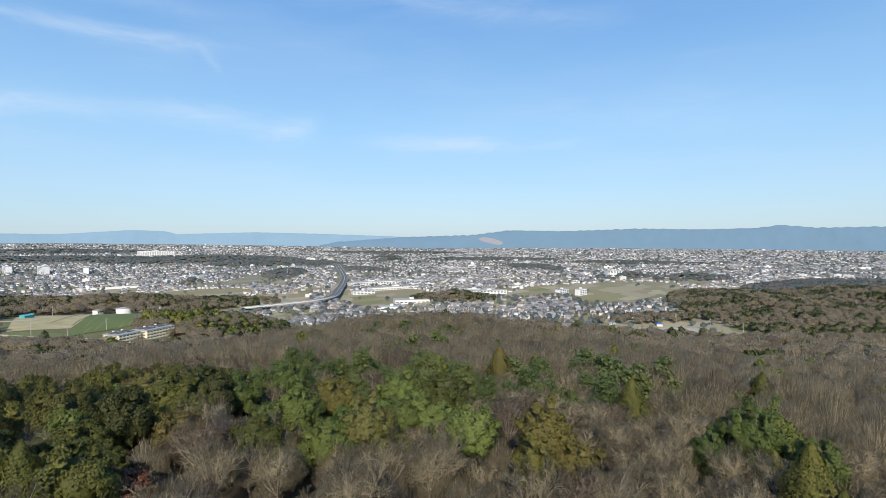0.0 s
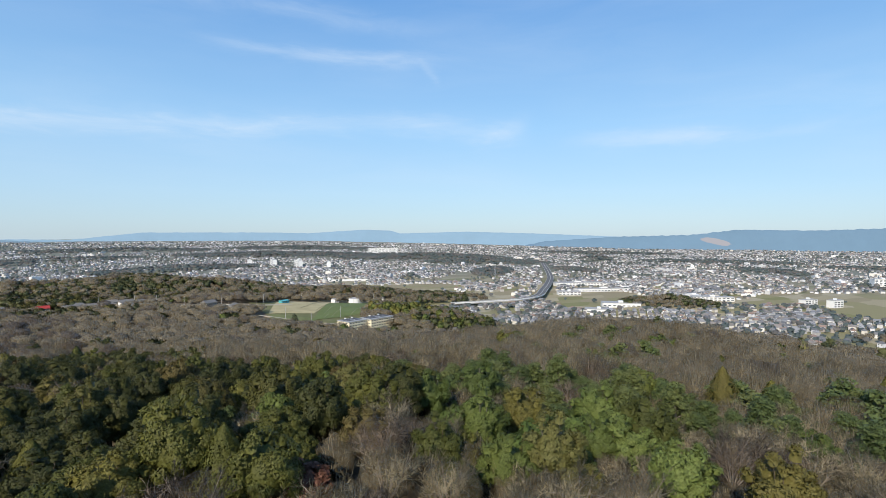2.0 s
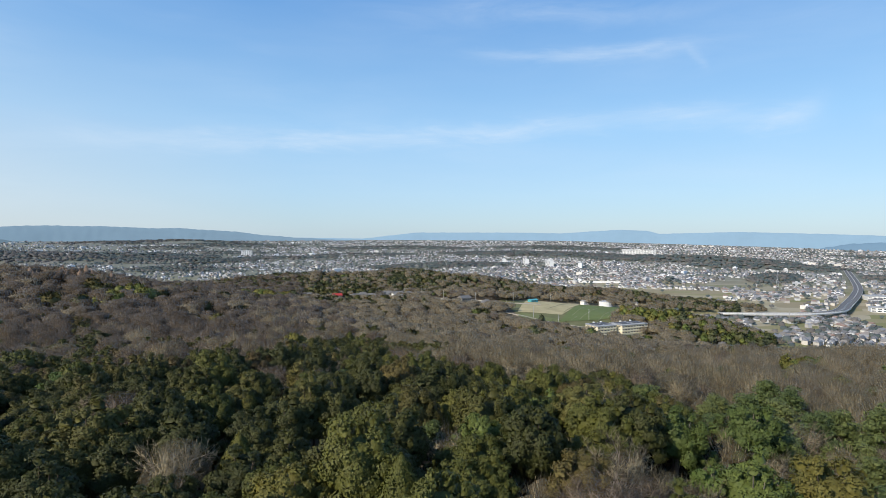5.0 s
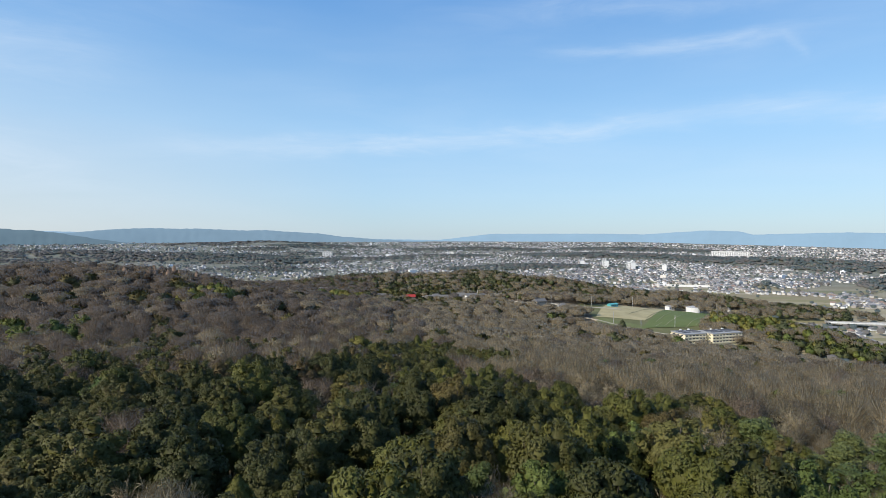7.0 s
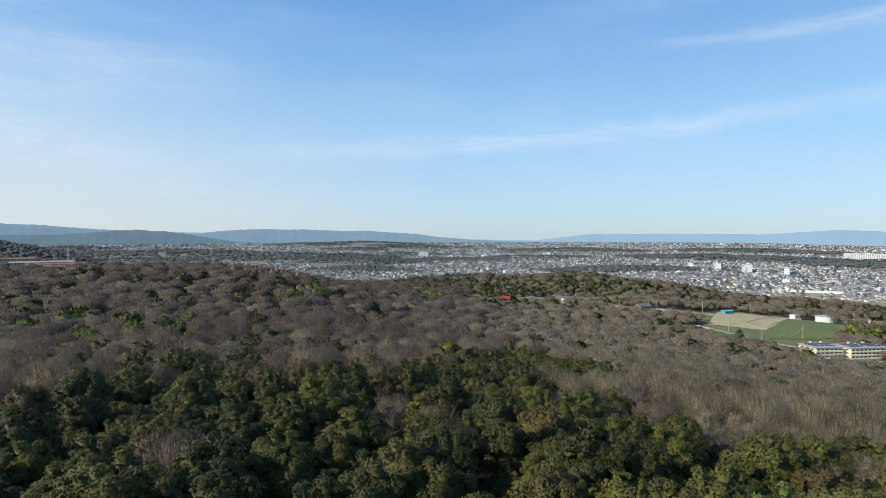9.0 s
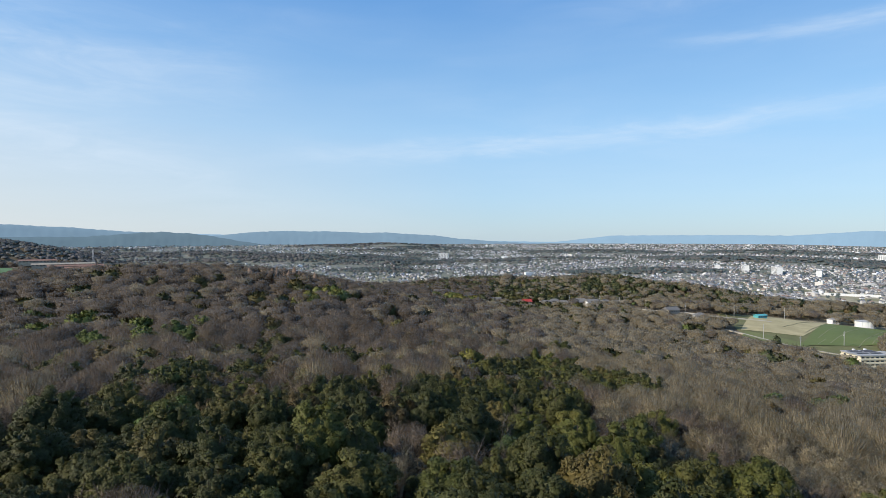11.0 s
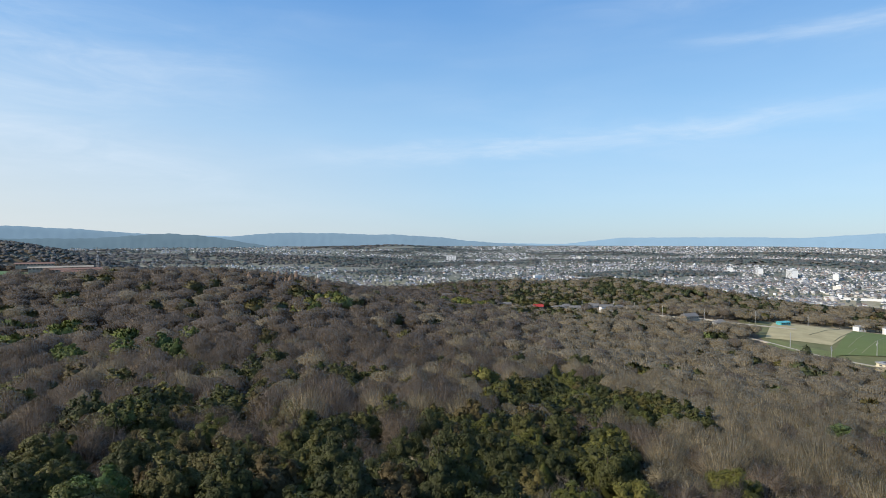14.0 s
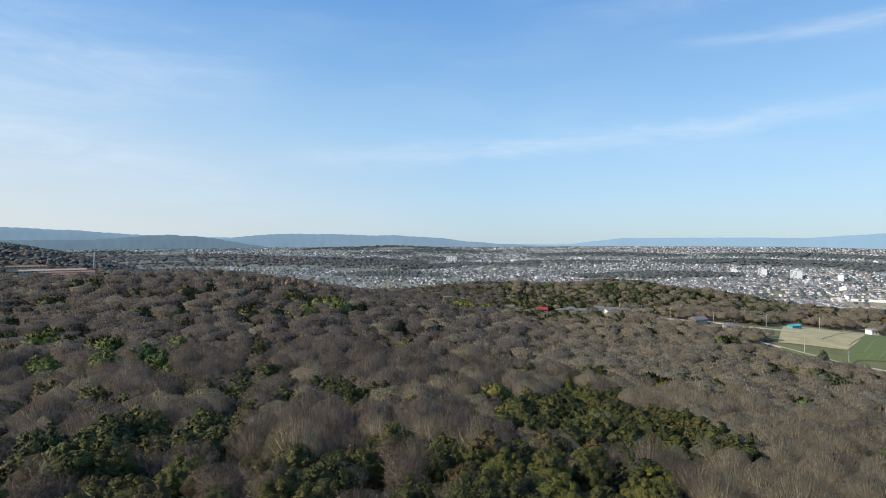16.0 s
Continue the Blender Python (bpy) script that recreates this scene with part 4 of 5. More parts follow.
joined("undergrowth", "leafless brown undergrowth beneath the hillside trees", [shoots(s, 70, 0.035, trunk_sides=3) for s in (81, 82, 83, 84)],
       np.arange(len(gx)), [TWIG, BARK, UNDER_HAZE], "bare", "undergrowth", mark_rng)

# ---- woods on the plain ----
def plain_woods():
    r = np.random.default_rng(5)
    near_green = [clump(s, 80, 0.36, ICO1, 4.4, 9.5) for s in (61, 62, 63)]
    far_any = [clump(s, 8, 0.7, ICO1, 5.4, 9.5) for s in (67, 68, 69)]
    thin = [shoots(s, 30, 0.10, 4.8, 9.5, 3) for s in (64, 65, 66)]
    px, py = [], []
    for kx, ky, a, b_, turn_, h in KNOLLS:
        d = math.hypot(kx, ky)
        step = max(7.0, d / 150)
        count = int(math.pi * a * b_ / step ** 2)
        q, w = np.sqrt(r.uniform(0, 1.05, count)), r.uniform(0, 2 * math.pi, count)
        c, s = math.cos(radians(turn_)), math.sin(radians(turn_))
        u, v = q * np.cos(w) * a, q * np.sin(w) * b_
        x, y = kx + u * c - v * s, ky + u * s + v * c
        facing = (x * kx + y * ky) / d < d + (70 if h > 30 else 1e6)
        px.append(x[facing]), py.append(y[facing])
    px, py = np.concatenate(px), np.concatenate(py)
    ok = ~open_land(px, py) & (np.hypot(px - 408, py - 548) > 92)
    px, py = px[ok], py[ok]
    pz = ground_at(px, py)
    d = np.hypot(px, py)
    g = wave(px, py, 120, 6) + 0.5 * r.uniform(-1, 1, len(px)) + 1.1 * ((np.abs(px - 40) < 320) & (np.abs(py - 980) < 160)) + 0.35 * (d > 1300) - 0.6 * (px < -850)
    # The two far-off sets wear the haze-tinted colours
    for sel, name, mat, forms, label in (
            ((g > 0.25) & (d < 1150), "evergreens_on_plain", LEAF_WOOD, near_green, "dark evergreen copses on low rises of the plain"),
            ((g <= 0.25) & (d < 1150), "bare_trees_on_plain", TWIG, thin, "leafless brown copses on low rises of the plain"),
            ((g > 0.25) & (d >= 1150), "evergreens_far_off", LEAF_FAR, far_any, "woods among distant houses, blue green with painted haze"),
            ((g <= 0.25) & (d >= 1150), "bare_trees_far_off", BARE_FAR, far_any, "leafless woods among distant houses, greyed with painted haze")):
        V, F, K, N, M, n = [], [], [], [], [], 0
        for i in np.where(sel)[0]:
            form = forms[int(r.integers(3))]
            k, mark = r.uniform(0.8, 1.25) * max(1.0, d[i] / 1300), r.uniform()
            for slot in (0, 2) if forms is thin else (0,):
                v, f, nv = form[slot]
                N.append(nv if d[i] < 1150 else unit(nv + (0, 0, 1.3)))
                V.append(v * (k, k, min(k, 1.3) * (1.0 if d[i] < 1150 else 0.75)) + (px[i], py[i], pz[i]))
                F.append(f + n)
                M.append(np.full(len(f), slot // 2))
                K.append(np.full(len(v), mark))
                n += len(v)
        tagged(new(name, mesh_from(name, np.concatenate(V), np.concatenate(F), [mat, FAR_HAZE], True, np.concatenate(K), np.concatenate(M), np.concatenate(N))), label, "woodland", kind="stuff")


plain_woods()

# ---- town ----
WALLS = picked("house_walls", [(0.64, 0.64, 0.63), (0.46, 0.44, 0.41), (0.72, 0.72, 0.73), (0.43, 0.42, 0.42), (0.58, 0.55, 0.50), (0.68, 0.68, 0.67), (0.34, 0.31, 0.29), (0.54, 0.53, 0.52), (0.64, 0.64, 0.66)])
ROOFS = picked("house_roofs", [(0.17, 0.175, 0.185), (0.26, 0.265, 0.275), (0.20, 0.19, 0.18), (0.30, 0.305, 0.315), (0.20, 0.21, 0.23), (0.27, 0.20, 0.17), (0.15, 0.155, 0.165), (0.23, 0.215, 0.205)], 0.85, 0.1)
BLOCKS = picked("block_walls", [(0.76, 0.75, 0.73), (0.60, 0.58, 0.55), (0.68, 0.64, 0.58), (0.80, 0.80, 0.81), (0.52, 0.52, 0.52)])
GLASS, _t, _b = material("window_glass", 0.15, 0.5)
_b.inputs["Base Color"].default_value = (0.05, 0.06, 0.075, 1)
CONCRETE = noisy("concrete", (0.40, 0.39, 0.37), (0.52, 0.51, 0.49), 0.25, 0.85, fine_scale=3.0)
ASPHALT = noisy("asphalt", (0.11, 0.11, 0.112), (0.16, 0.16, 0.158), 0.4, 0.9, fine_scale=6.0)

NOISE_WALL = noisy("noise_wall", (0.70, 0.70, 0.69), (0.80, 0.80, 0.79), 0.2, 0.6)

BOX_F = np.array([[0, 1, 5], [0, 5, 4], [1, 2, 6], [1, 6, 5], [2, 3, 7], [2, 7, 6], [3, 0, 4], [3, 4, 7], [4, 5, 6], [4, 6, 7]])


def box_v(w, d, z0, z1):
    x, y = w / 2, d / 2
    return np.array([(-x, -y, z0), (x, -y, z0), (x, y, z0), (-x, y, z0), (-x, -y, z1), (x, -y, z1), (x, y, z1), (-x, y, z1)])


def roof_v(w, d, z, rise, hip):
    """A hipped or gabled roof with a ridge along x."""
    x, y = w / 2, d / 2
    r_ = max(w / 2 - (d / 2 if hip else 0.0), 0.15)
    v = np.array([(-x, -y, z), (x, -y, z), (x, y, z), (-x, y, z), (-r_, 0, z + rise), (r_, 0, z + rise)])
    f = np.array([[0, 1, 5], [0, 5, 4], [2, 3, 4], [2, 4, 5], [1, 2, 5], [3, 0, 4]])
    return v, f


ROADLINE = [(570, 688), (610, 676), (650, 667), (700, 660), (765, 677), (850, 738), (980, 836), (1120, 950), (1280, 1095), (1500, 1300), (1700, 1486)]


def near_road(x, y, gap):
    d = np.full(np.shape(x), 1e9)
    for (ax, ay), (bx, by) in zip(ROADLINE[:-1], ROADLINE[1:]):
        ux, uy = bx - ax, by - ay
        s = np.clip(((x - ax) * ux + (y - ay) * uy) / (ux * ux + uy * uy), 0, 1)
        d = np.minimum(d, np.hypot(x - ax - s * ux, y - ay - s * uy))
    return d < gap


FIELDS = [  # east, north, half length, half width, turn: open farmland on the plain
    (850, 610, 150, 95, 40), (1250, 300, 190, 90, -40), (715, 60, 150, 70, -50), (1240, 60, 330, 75, -55), (1060, 190, 130, 70, -40),
    (700, 760, 110, 60, 35), (620, 1020, 210, 90, -15), (480, 720, 120, 60, 0), (1420, -280, 200, 90, -70), (1000, 430, 110, 40, -45),
    (300, 1050, 120, 60, -25), (980, 1150, 140, 50, 30)]


def in_fields(x, y):
    inside = np.zeros(np.shape(x), bool)
    for kx, ky, a, b_, turn_ in FIELDS:
        c, s = math.cos(radians(turn_)), math.sin(radians(turn_))
        u, v = ((x - kx) * c + (y - ky) * s) / a, (-(x - kx) * s + (y - ky) * c) / b_
        inside |= np.abs(u) ** 3 + np.abs(v) ** 3 < 1 + 0.3 * wave(np.asarray(x, float), np.asarray(y, float), 160, 1)
    return inside


def town():
    r = np.random.default_rng(3)
    n = 125000
    # nearer places are drawn closer together
    rad = (r.uniform(0, 1, n) * (4450 ** 0.45 - 560 ** 0.45) + 560 ** 0.45) ** (1 / 0.45)
    az = np.radians(r.uniform(-58, 108, n))
    x, y = rad * np.sin(az), rad * np.cos(az)
    # local street grids: each district has its own bearing
    cell = 260.0
    ix, iy = np.floor(x / cell), np.floor(y / cell)
    bearing = np.radians(((ix * 37 + iy * 61) % 11) * 8 + 10)
    gap = 8.2 * np.maximum(1, rad / 1900) ** 0.8
    c, s = np.cos(bearing), np.sin(bearing)
    u, v = x * c + y * s, -x * s + y * c
    u, v = np.round(u / gap) * gap, np.round(v / (gap * 1.25)) * gap * 1.25
    x, y = u * c - v * s, u * s + v * c
    key = np.round(x).astype(int) * 100003 + np.round(y).astype(int)
    _, first = np.unique(key, return_index=True)
    sel = first
    x, y, rad, bearing, gap = x[sel], y[sel], rad[sel], bearing[sel], gap[sel]
    z = ground_at(x, y)
    ok = ((z < 9) | (rad > 1500)) & (knoll_at(x, y, 1.1)[0] < 0) & ~in_fields(x, y) & ~near_road(x, y, 20) & (rad < 4450) & ~((x < 575) & (y < 575) & (rad < 720))
    ok &= r.uniform(size=len(x)) < np.clip(0.56 + 1.0 * wave(x, y, 300, 8) + 0.4 * wave(x, y, 900, 3), 0.08, 0.9) * np.clip((np.degrees(np.arctan2(x, y)) + 22) / 34, 0.42, 1)
    return x[ok], y[ok], z[ok], bearing[ok], np.hypot(x[ok], y[ok]), gap[ok]


def house_arrays(r, scale=1.0):
    w, d = r.uniform(5.4, 8.2) * scale, r.uniform(4.6, 6.2) * scale
    h = r.choice([2.4, 3.6, 4.4, 4.8]) * min(scale, 1.25)
    return w, d, h, r.uniform(1.8, 2.7) * scale, r.uniform() < 0.5


def build_town():
    r = np.random.default_rng(17)
    x, y, z, bearing, rad, gap = town()
    order = np.argsort(rad)
    wall_l, roof_l, block_l = [[], [], [], 0], [[], [], [], 0], [[], [], [], 0]

    def put(store, v, f, mark, m, at):
        store[0].append(v @ m.T + at)
        store[1].append(f + store[3])
        store[2].append(np.full(len(v), mark))
        store[3] += len(v)

    singles = 0
    for i in order:
        a = bearing[i] + (math.pi / 2 if r.uniform() < 0.3 else 0)
        m = np.array([[math.cos(a), -math.sin(a), 0], [math.sin(a), math.cos(a), 0], [0, 0, 1]])
        at = np.array([x[i], y[i], z[i]])
        far = max(1.0, rad[i] / 1500)
        if r.uniform() < (0.0 if rad[i] < 1000 else 0.022):
            w, d, h = r.uniform(11, 30) * far ** 0.3, r.uniform(7, 11), r.choice([4, 5, 5, 6, 7, 9, 13]) * 0.8
            put(block_l, box_v(w, d, -1, h), BOX_F, r.uniform(), m, at)
            put(block_l, box_v(w * 0.2, d * 0.5, h, h + 2.2), BOX_F, r.uniform(), m, at)
            continue
        w, d, h, rise, hip = house_arrays(r, min(max(1.0, rad[i] / 2400) ** 0.6, 1.25))
        if singles < 300 and rad[i] > 560:
            singles += 1
            house(at, a, w, d, h, rise, hip)
            continue
        put(wall_l, box_v(w, d, -1, h), BOX_F[:8], r.uniform(), m, at)
        rv, rf = roof_v(w + 1.0, d + 1.0, h - 0.1, rise, hip)
        put(roof_l, rv, rf, r.uniform(), m, at)
    for store, name, mat, label, cat in ((wall_l, "town_house_walls", WALLS, "pale rendered walls of distant houses", "houses"),
                                         (roof_l, "town_house_roofs", ROOFS, "grey and brown tiled roofs of distant houses", "houses"),
                                         (block_l, "town_blocks", BLOCKS, "white and beige flat-roofed distant blocks", "buildings")):
        tagged(new(name, mesh_from(name, np.concatenate(store[0]), np.concatenate(store[1]), [mat], False, np.concatenate(store[2]))),
               label, cat, kind="stuff")


UNIT_WALL = mesh_from("wall", box_v(1, 1, -0.2, 1), BOX_F[:8], [WALLS])
UNIT_PANE = mesh_from("window", box_v(1, 1, 0, 1), BOX_F, [GLASS])
UNIT_ROOF = {h: mesh_from("roof", *roof_v(1, 1, 0, 1, False) if not h else (
    np.array([(-.5, -.5, 0), (.5, -.5, 0), (.5, .5, 0), (-.5, .5, 0), (-.22, 0, 1), (.22, 0, 1)]), roof_v(1, 1, 0, 1, False)[1]), [ROOFS]) for h in (False, True)}


def house(at, a, w, d, h, rise, hip):
    """A two-storey house with walls, roof and windows."""
    ob = tagged(new("house"), "pale rendered house with a grey tiled roof", "house", group="houses at the foot of the hill")
    ob.matrix_world = Matrix.LocRotScale(at, Euler((0, 0, a)), None)
    wall = part("wall", UNIT_WALL, ob)
    wall.scale = (w, d, h)
    roof = part("roof", UNIT_ROOF[hip], ob)
    roof.location, roof.scale = (0, 0, h - 0.1), (w + 1.0, d + 1.0, rise)
    for sx in (-1, 1):
        for sy in (-1, 1):
            pane = part("window", UNIT_PANE, ob)
            pane.location, pane.scale = (sx * w * 0.25, sy * (d / 2), h * 0.58), (w * 0.24, 0.12, h * 0.22)
    return ob


build_town()


# ---- motorway on piers ----
def smooth_line(pts, step=10.0):
    p = np.array(pts, float)
    q = []
    for i in range(len(p) - 1):
        a, b_, c, d = p[max(i - 1, 0)], p[i], p[i + 1], p[min(i + 2, len(p) - 1)]
        for t in np.arange(0, 1, step / max(np.linalg.norm(c - b_), step)):
            q.append(0.5 * ((2 * b_) + (c - a) * t + (2 * a - 5 * b_ + 4 * c - d) * t * t + (3 * b_ - 3 * c + d - a) * t ** 3))
    q.append(p[-1])
    return np.array(q)


def ribbon(line, z, left, right, lo, hi, name, mat):
    """A solid strip along a line, between two offsets and two heights."""
    d = np.gradient(line, axis=0)
    nrm = unit(np.stack([-d[:, 1], d[:, 0]], -1))
    a, b_ = line + nrm * left, line + nrm * right
    v = np.concatenate([np.c_[a, z + lo], np.c_[b_, z + lo], np.c_[b_, z + hi], np.c_[a, z + hi]])
    n = len(line)
    i = np.arange(n - 1)
    f = [np.stack([i + k * n, i + 1 + k * n, i + 1 + ((k + 1) % 4) * n, i + ((k + 1) % 4) * n], -1) for k in range(4)]
    return mesh_from(name, v, np.concatenate(f), [mat])


def motorway():
    line = smooth_line(ROADLINE)
    z = 7.0 + 0 * line[:, 0]
    road = tagged(new("motorway"), "grey concrete elevated motorway curving through fields", "road", kind="structure")
    part("deck", ribbon(line, z, -8.2, 8.2, -1.1, 0, "deck", CONCRETE), road)
    part("carriageway", ribbon(line, z, -8.0, -0.8, 0.0, 0.06, "carriageway", ASPHALT), road)
    part("carriageway", ribbon(line, z, 0.8, 8.0, 0.0, 0.06, "carriageway", ASPHALT), road)
    for o in (-8.4, -0.25, 7.9):
        part("parapet", ribbon(line, z, o, o + 0.5, 0.0, 0.9, "parapet", CONCRETE), road)
    part("noise_barrier", ribbon(line[:34], z[:34], -8.7, -8.45, 0.2, 1.9, "noise_barrier", NOISE_WALL), road, "pale noise barrier")
    pier = mesh_from("pier", box_v(2.0, 9, -8, 5.5), BOX_F, [CONCRETE])
    for i in range(2, len(line) - 1, 4):
        d = line[i + 1] - line[i]
        p = part("pier", pier, road)
        p.matrix_world = Matrix.LocRotScale((*line[i], 0), Euler((0, 0, math.atan2(d[1], d[0]))), None)


motorway()


# ---- trees and copses between the houses ----
def town_trees():
    r = np.random.default_rng(29)
    n = 30000
    rad = (r.uniform(0, 1, n) * (4300 ** 0.5 - 600 ** 0.5) + 600 ** 0.5) ** 2
    az = np.radians(r.uniform(-56, 106, n))
    x, y = rad * np.sin(az), rad * np.cos(az)
    belt = wave(x, y, 330, 13) + 0.6 * wave(x, y, 130, 2)
    ok = ((ground_at(x, y) < 9) | (rad > 1500)) & ~near_road(x, y, 18) & ((belt > 0.25 + 0.3 * (np.degrees(az) > 0)) | (r.uniform(size=n) < np.where(rad < 1100, 0.65, 0.30))) & ~(in_fields(x, y) & (r.uniform(size=n) < 0.93))
    x, y, rad, belt = x[ok], y[ok], rad[ok], belt[ok]
    z = ground_at(x, y)
    forms = [clump(s, 8, 0.6, ICO1, 4.0, 8.0) for s in (71, 72, 73)]
    green = r.uniform(size=len(x)) < 0.7
    # Town trees share the foliage colours that have haze mixed in
    for sel, name, mat, label in ((green, "town_evergreens", LEAF_FAR, "green trees and copses among distant houses, tinted with painted haze"),
                                  (~green, "town_bare_trees", BARE_FAR, "bare trees among distant houses, greyed with painted haze")):
        V, F, K, N, m = [], [], [], [], 0
        for i in np.where(sel)[0]:
            v, f, nv = forms[int(r.integers(3))][0]
            N.append(unit(nv + (0, 0, 1.0)))
            k = r.uniform(0.6, 1.2) * max(1.0, rad[i] / 1500) ** 0.5
            V.append(v * (k * 1.25, k * 1.25, min(k, 1.4)) + (x[i], y[i], z[i]))
            F.append(f + m)
            K.append(np.full(len(v), r.uniform()))
            m += len(v)
        tagged(new(name, mesh_from(name, np.concatenate(V), np.concatenate(F), [mat], True, np.concatenate(K), None, np.concatenate(N))), label, "trees", kind="stuff")


town_trees()

# ---- farm terrace: fields, school, huts ----
CREAM = noisy("cream_paint", (0.72, 0.65, 0.47), (0.80, 0.73, 0.56), 0.3, 0.75, fine_scale=2.0)
WHITE = noisy("white_paint", (0.70, 0.70, 0.68), (0.80, 0.80, 0.79), 0.4, 0.7, fine_scale=3.0)
GREY_ROOF = noisy("grey_roof", (0.30, 0.30, 0.295), (0.42, 0.418, 0.41), 0.3, 0.7, fine_scale=2.0)
SOLAR = noisy("solar_glass", (0.07, 0.07, 0.075), (0.11, 0.11, 0.115), 0.5, 0.6, spec=0.3)
TEAL = noisy("teal_sheet", (0.08, 0.36, 0.40), (0.13, 0.44, 0.47), 0.5, 0.6)
RED_ROOF = noisy("red_roof", (0.34, 0.035, 0.03), (0.42, 0.06, 0.05), 0.6, 0.6)
RUST = noisy("rusty_roof", (0.20, 0.11, 0.08), (0.32, 0.20, 0.15), 0.3, 0.8)
TILE = noisy("grey_tile", (0.12, 0.116, 0.11), (0.21, 0.205, 0.195), 0.5, 0.8, fine_scale=4.0)
EARTH = noisy("earth_wall", (0.30, 0.25, 0.19), (0.45, 0.40, 0.32), 0.5, 0.85)
POLE = noisy("pole_concrete", (0.36, 0.35, 0.33), (0.46, 0.45, 0.43), 1.0, 0.85)
BLUE = noisy("blue_sheet", (0.04, 0.16, 0.42), (0.07, 0.22, 0.50), 0.6, 0.5)
STRAW = noisy("stubble_field", (0.29, 0.25, 0.125), (0.52, 0.44, 0.25), 0.055, 0.95, fine_scale=0.9)
GRASS = noisy("verge_grass", (0.09, 0.105, 0.035), (0.20, 0.185, 0.085), 0.06, 0.95, fine_scale=1.1)
LAWN = noisy("lawn", (0.07, 0.15, 0.06), (0.10, 0.19, 0.08), 0.1, 0.95)
MEADOW = noisy("meadow", (0.10, 0.135, 0.04), (0.21, 0.205, 0.085), 0.07, 0.95, fine_scale=0.8)
FURROW = noisy("furrow_soil", (0.20, 0.20, 0.105), (0.28, 0.265, 0.15), 0.3, 0.95)
DIRT = noisy("dirt_track", (0.36, 0.32, 0.25), (0.48, 0.44, 0.36), 0.1, 0.95, fine_scale=1.5)


def crop_material():
    m, t, b = material("green_crop", 0.9, 0.2)
    pos = t.node("ShaderNodeTexCoord")
    n = t.node("ShaderNodeTexNoise", Vector=pos.outputs["Object"], Scale=0.12, Detail=6.0, Roughness=0.7)
    rows = t.node("ShaderNodeTexWave", Vector=pos.outputs["Object"], Scale=0.55, Distortion=0.6)
    turned = t.node("ShaderNodeMapping", Vector=pos.outputs["Object"])
    turned.inputs["Rotation"].default_value = (0, 0, radians(20))
    t.t.links.new(turned.outputs[0], rows.inputs["Vector"])
    col = t.mix(n.outputs[0], (0.095, 0.135, 0.036), (0.160, 0.200, 0.066))
    col = t.mix(t.math("MULTIPLY", rows.outputs["Fac"], 0.22), col, (0.16, 0.14, 0.08))
    t.t.links.new(col, b.inputs["Base Color"])
    return m


CROP = crop_material()


def drape(name, label, corners, mat, lift, n=22, category="field"):
    """A four-cornered patch of ground laid over the land."""
    a, b_, c, d = [np.array(p, float) for p in corners]
    u, v = np.meshgrid(np.linspace(0, 1, n), np.linspace(0, 1, n))
    u, v = u[..., None], v[..., None]
    p = a * (1 - u) * (1 - v) + b_ * u * (1 - v) + c * u * v + d * (1 - u) * v
    z = ground_at(p[..., 0], p[..., 1]) + lift
    i = (np.arange(n - 1)[:, None] * n + np.arange(n - 1)[None]).ravel()
    me = mesh_from(name, np.concatenate([p, z[..., None]], -1).reshape(-1, 3), np.stack([i, i + 1, i + n + 1, i + n], -1), [mat], True)
    return tagged(new(name, me), label, category, kind="structure")


def strip(name, label, pts, half, mat, lift, category="road"):
    line = smooth_line(pts, 6.0)
    z = ground_at(line[:, 0], line[:, 1])
    ob = new(name, ribbon(line, z, -half, half, -0.4, lift, name, mat))
    return tagged(ob, label, category, kind="structure")


drape("verge", "rough green and straw verge round the fields", ((228, 560), (310, 545), (470, 740), (262, 770)), GRASS, 0.5, 30)
drape("stubble_field", "pale tan stubble field on the farm terrace", ((243, 632), (296, 622), (402, 762), (300, 752)), STRAW, 0.8)
drape("crop_field", "dark green crop field with furrow lines", ((274, 580), (346, 596), (446, 742), (384, 752)), CROP, 1.0)
drape("lower_meadow", "green meadow below the stubble field", ((226, 590), (262, 560), (285, 585), (246, 628)), MEADOW, 0.9)
for x0, y0, x1, y1 in ((308, 642, 384, 746), (307, 617, 374, 712), (306, 595, 398, 716), (324, 585, 424, 716), (292, 588, 312, 614), (296, 664, 372, 756), (343, 598, 440, 728)):
    strip("furrow", "pale dirt furrow across the crop field", [(x0, y0), ((x0 + x1) / 2, (y0 + y1) / 2), (x1, y1)], 0.3, FURROW, 1.12, "furrow")
strip("farm_track", "pale gravel farm track beside the fields", [(222, 640), (238, 612), (262, 576), (282, 562), (300, 550)], 1.4, DIRT, 0.95)
strip("field_road", "grey lane past the hamlet", [(120, 768), (164, 756), (207, 740), (234, 719), (262, 705), (300, 698)], 2.4, DIRT, 1.2)


def solid(w, d, z0, z1, mat, name="block"):
    v = box_v(w, d, z0, z1)
    return mesh_from(name, v, np.concatenate([BOX_F, [[0, 3, 2], [0, 2, 1]]]), [mat])


def at_pose(ob, x, y, z, turn_):
    ob.matrix_world = pose(x, y, z, 0, 0, turn_)
    return ob


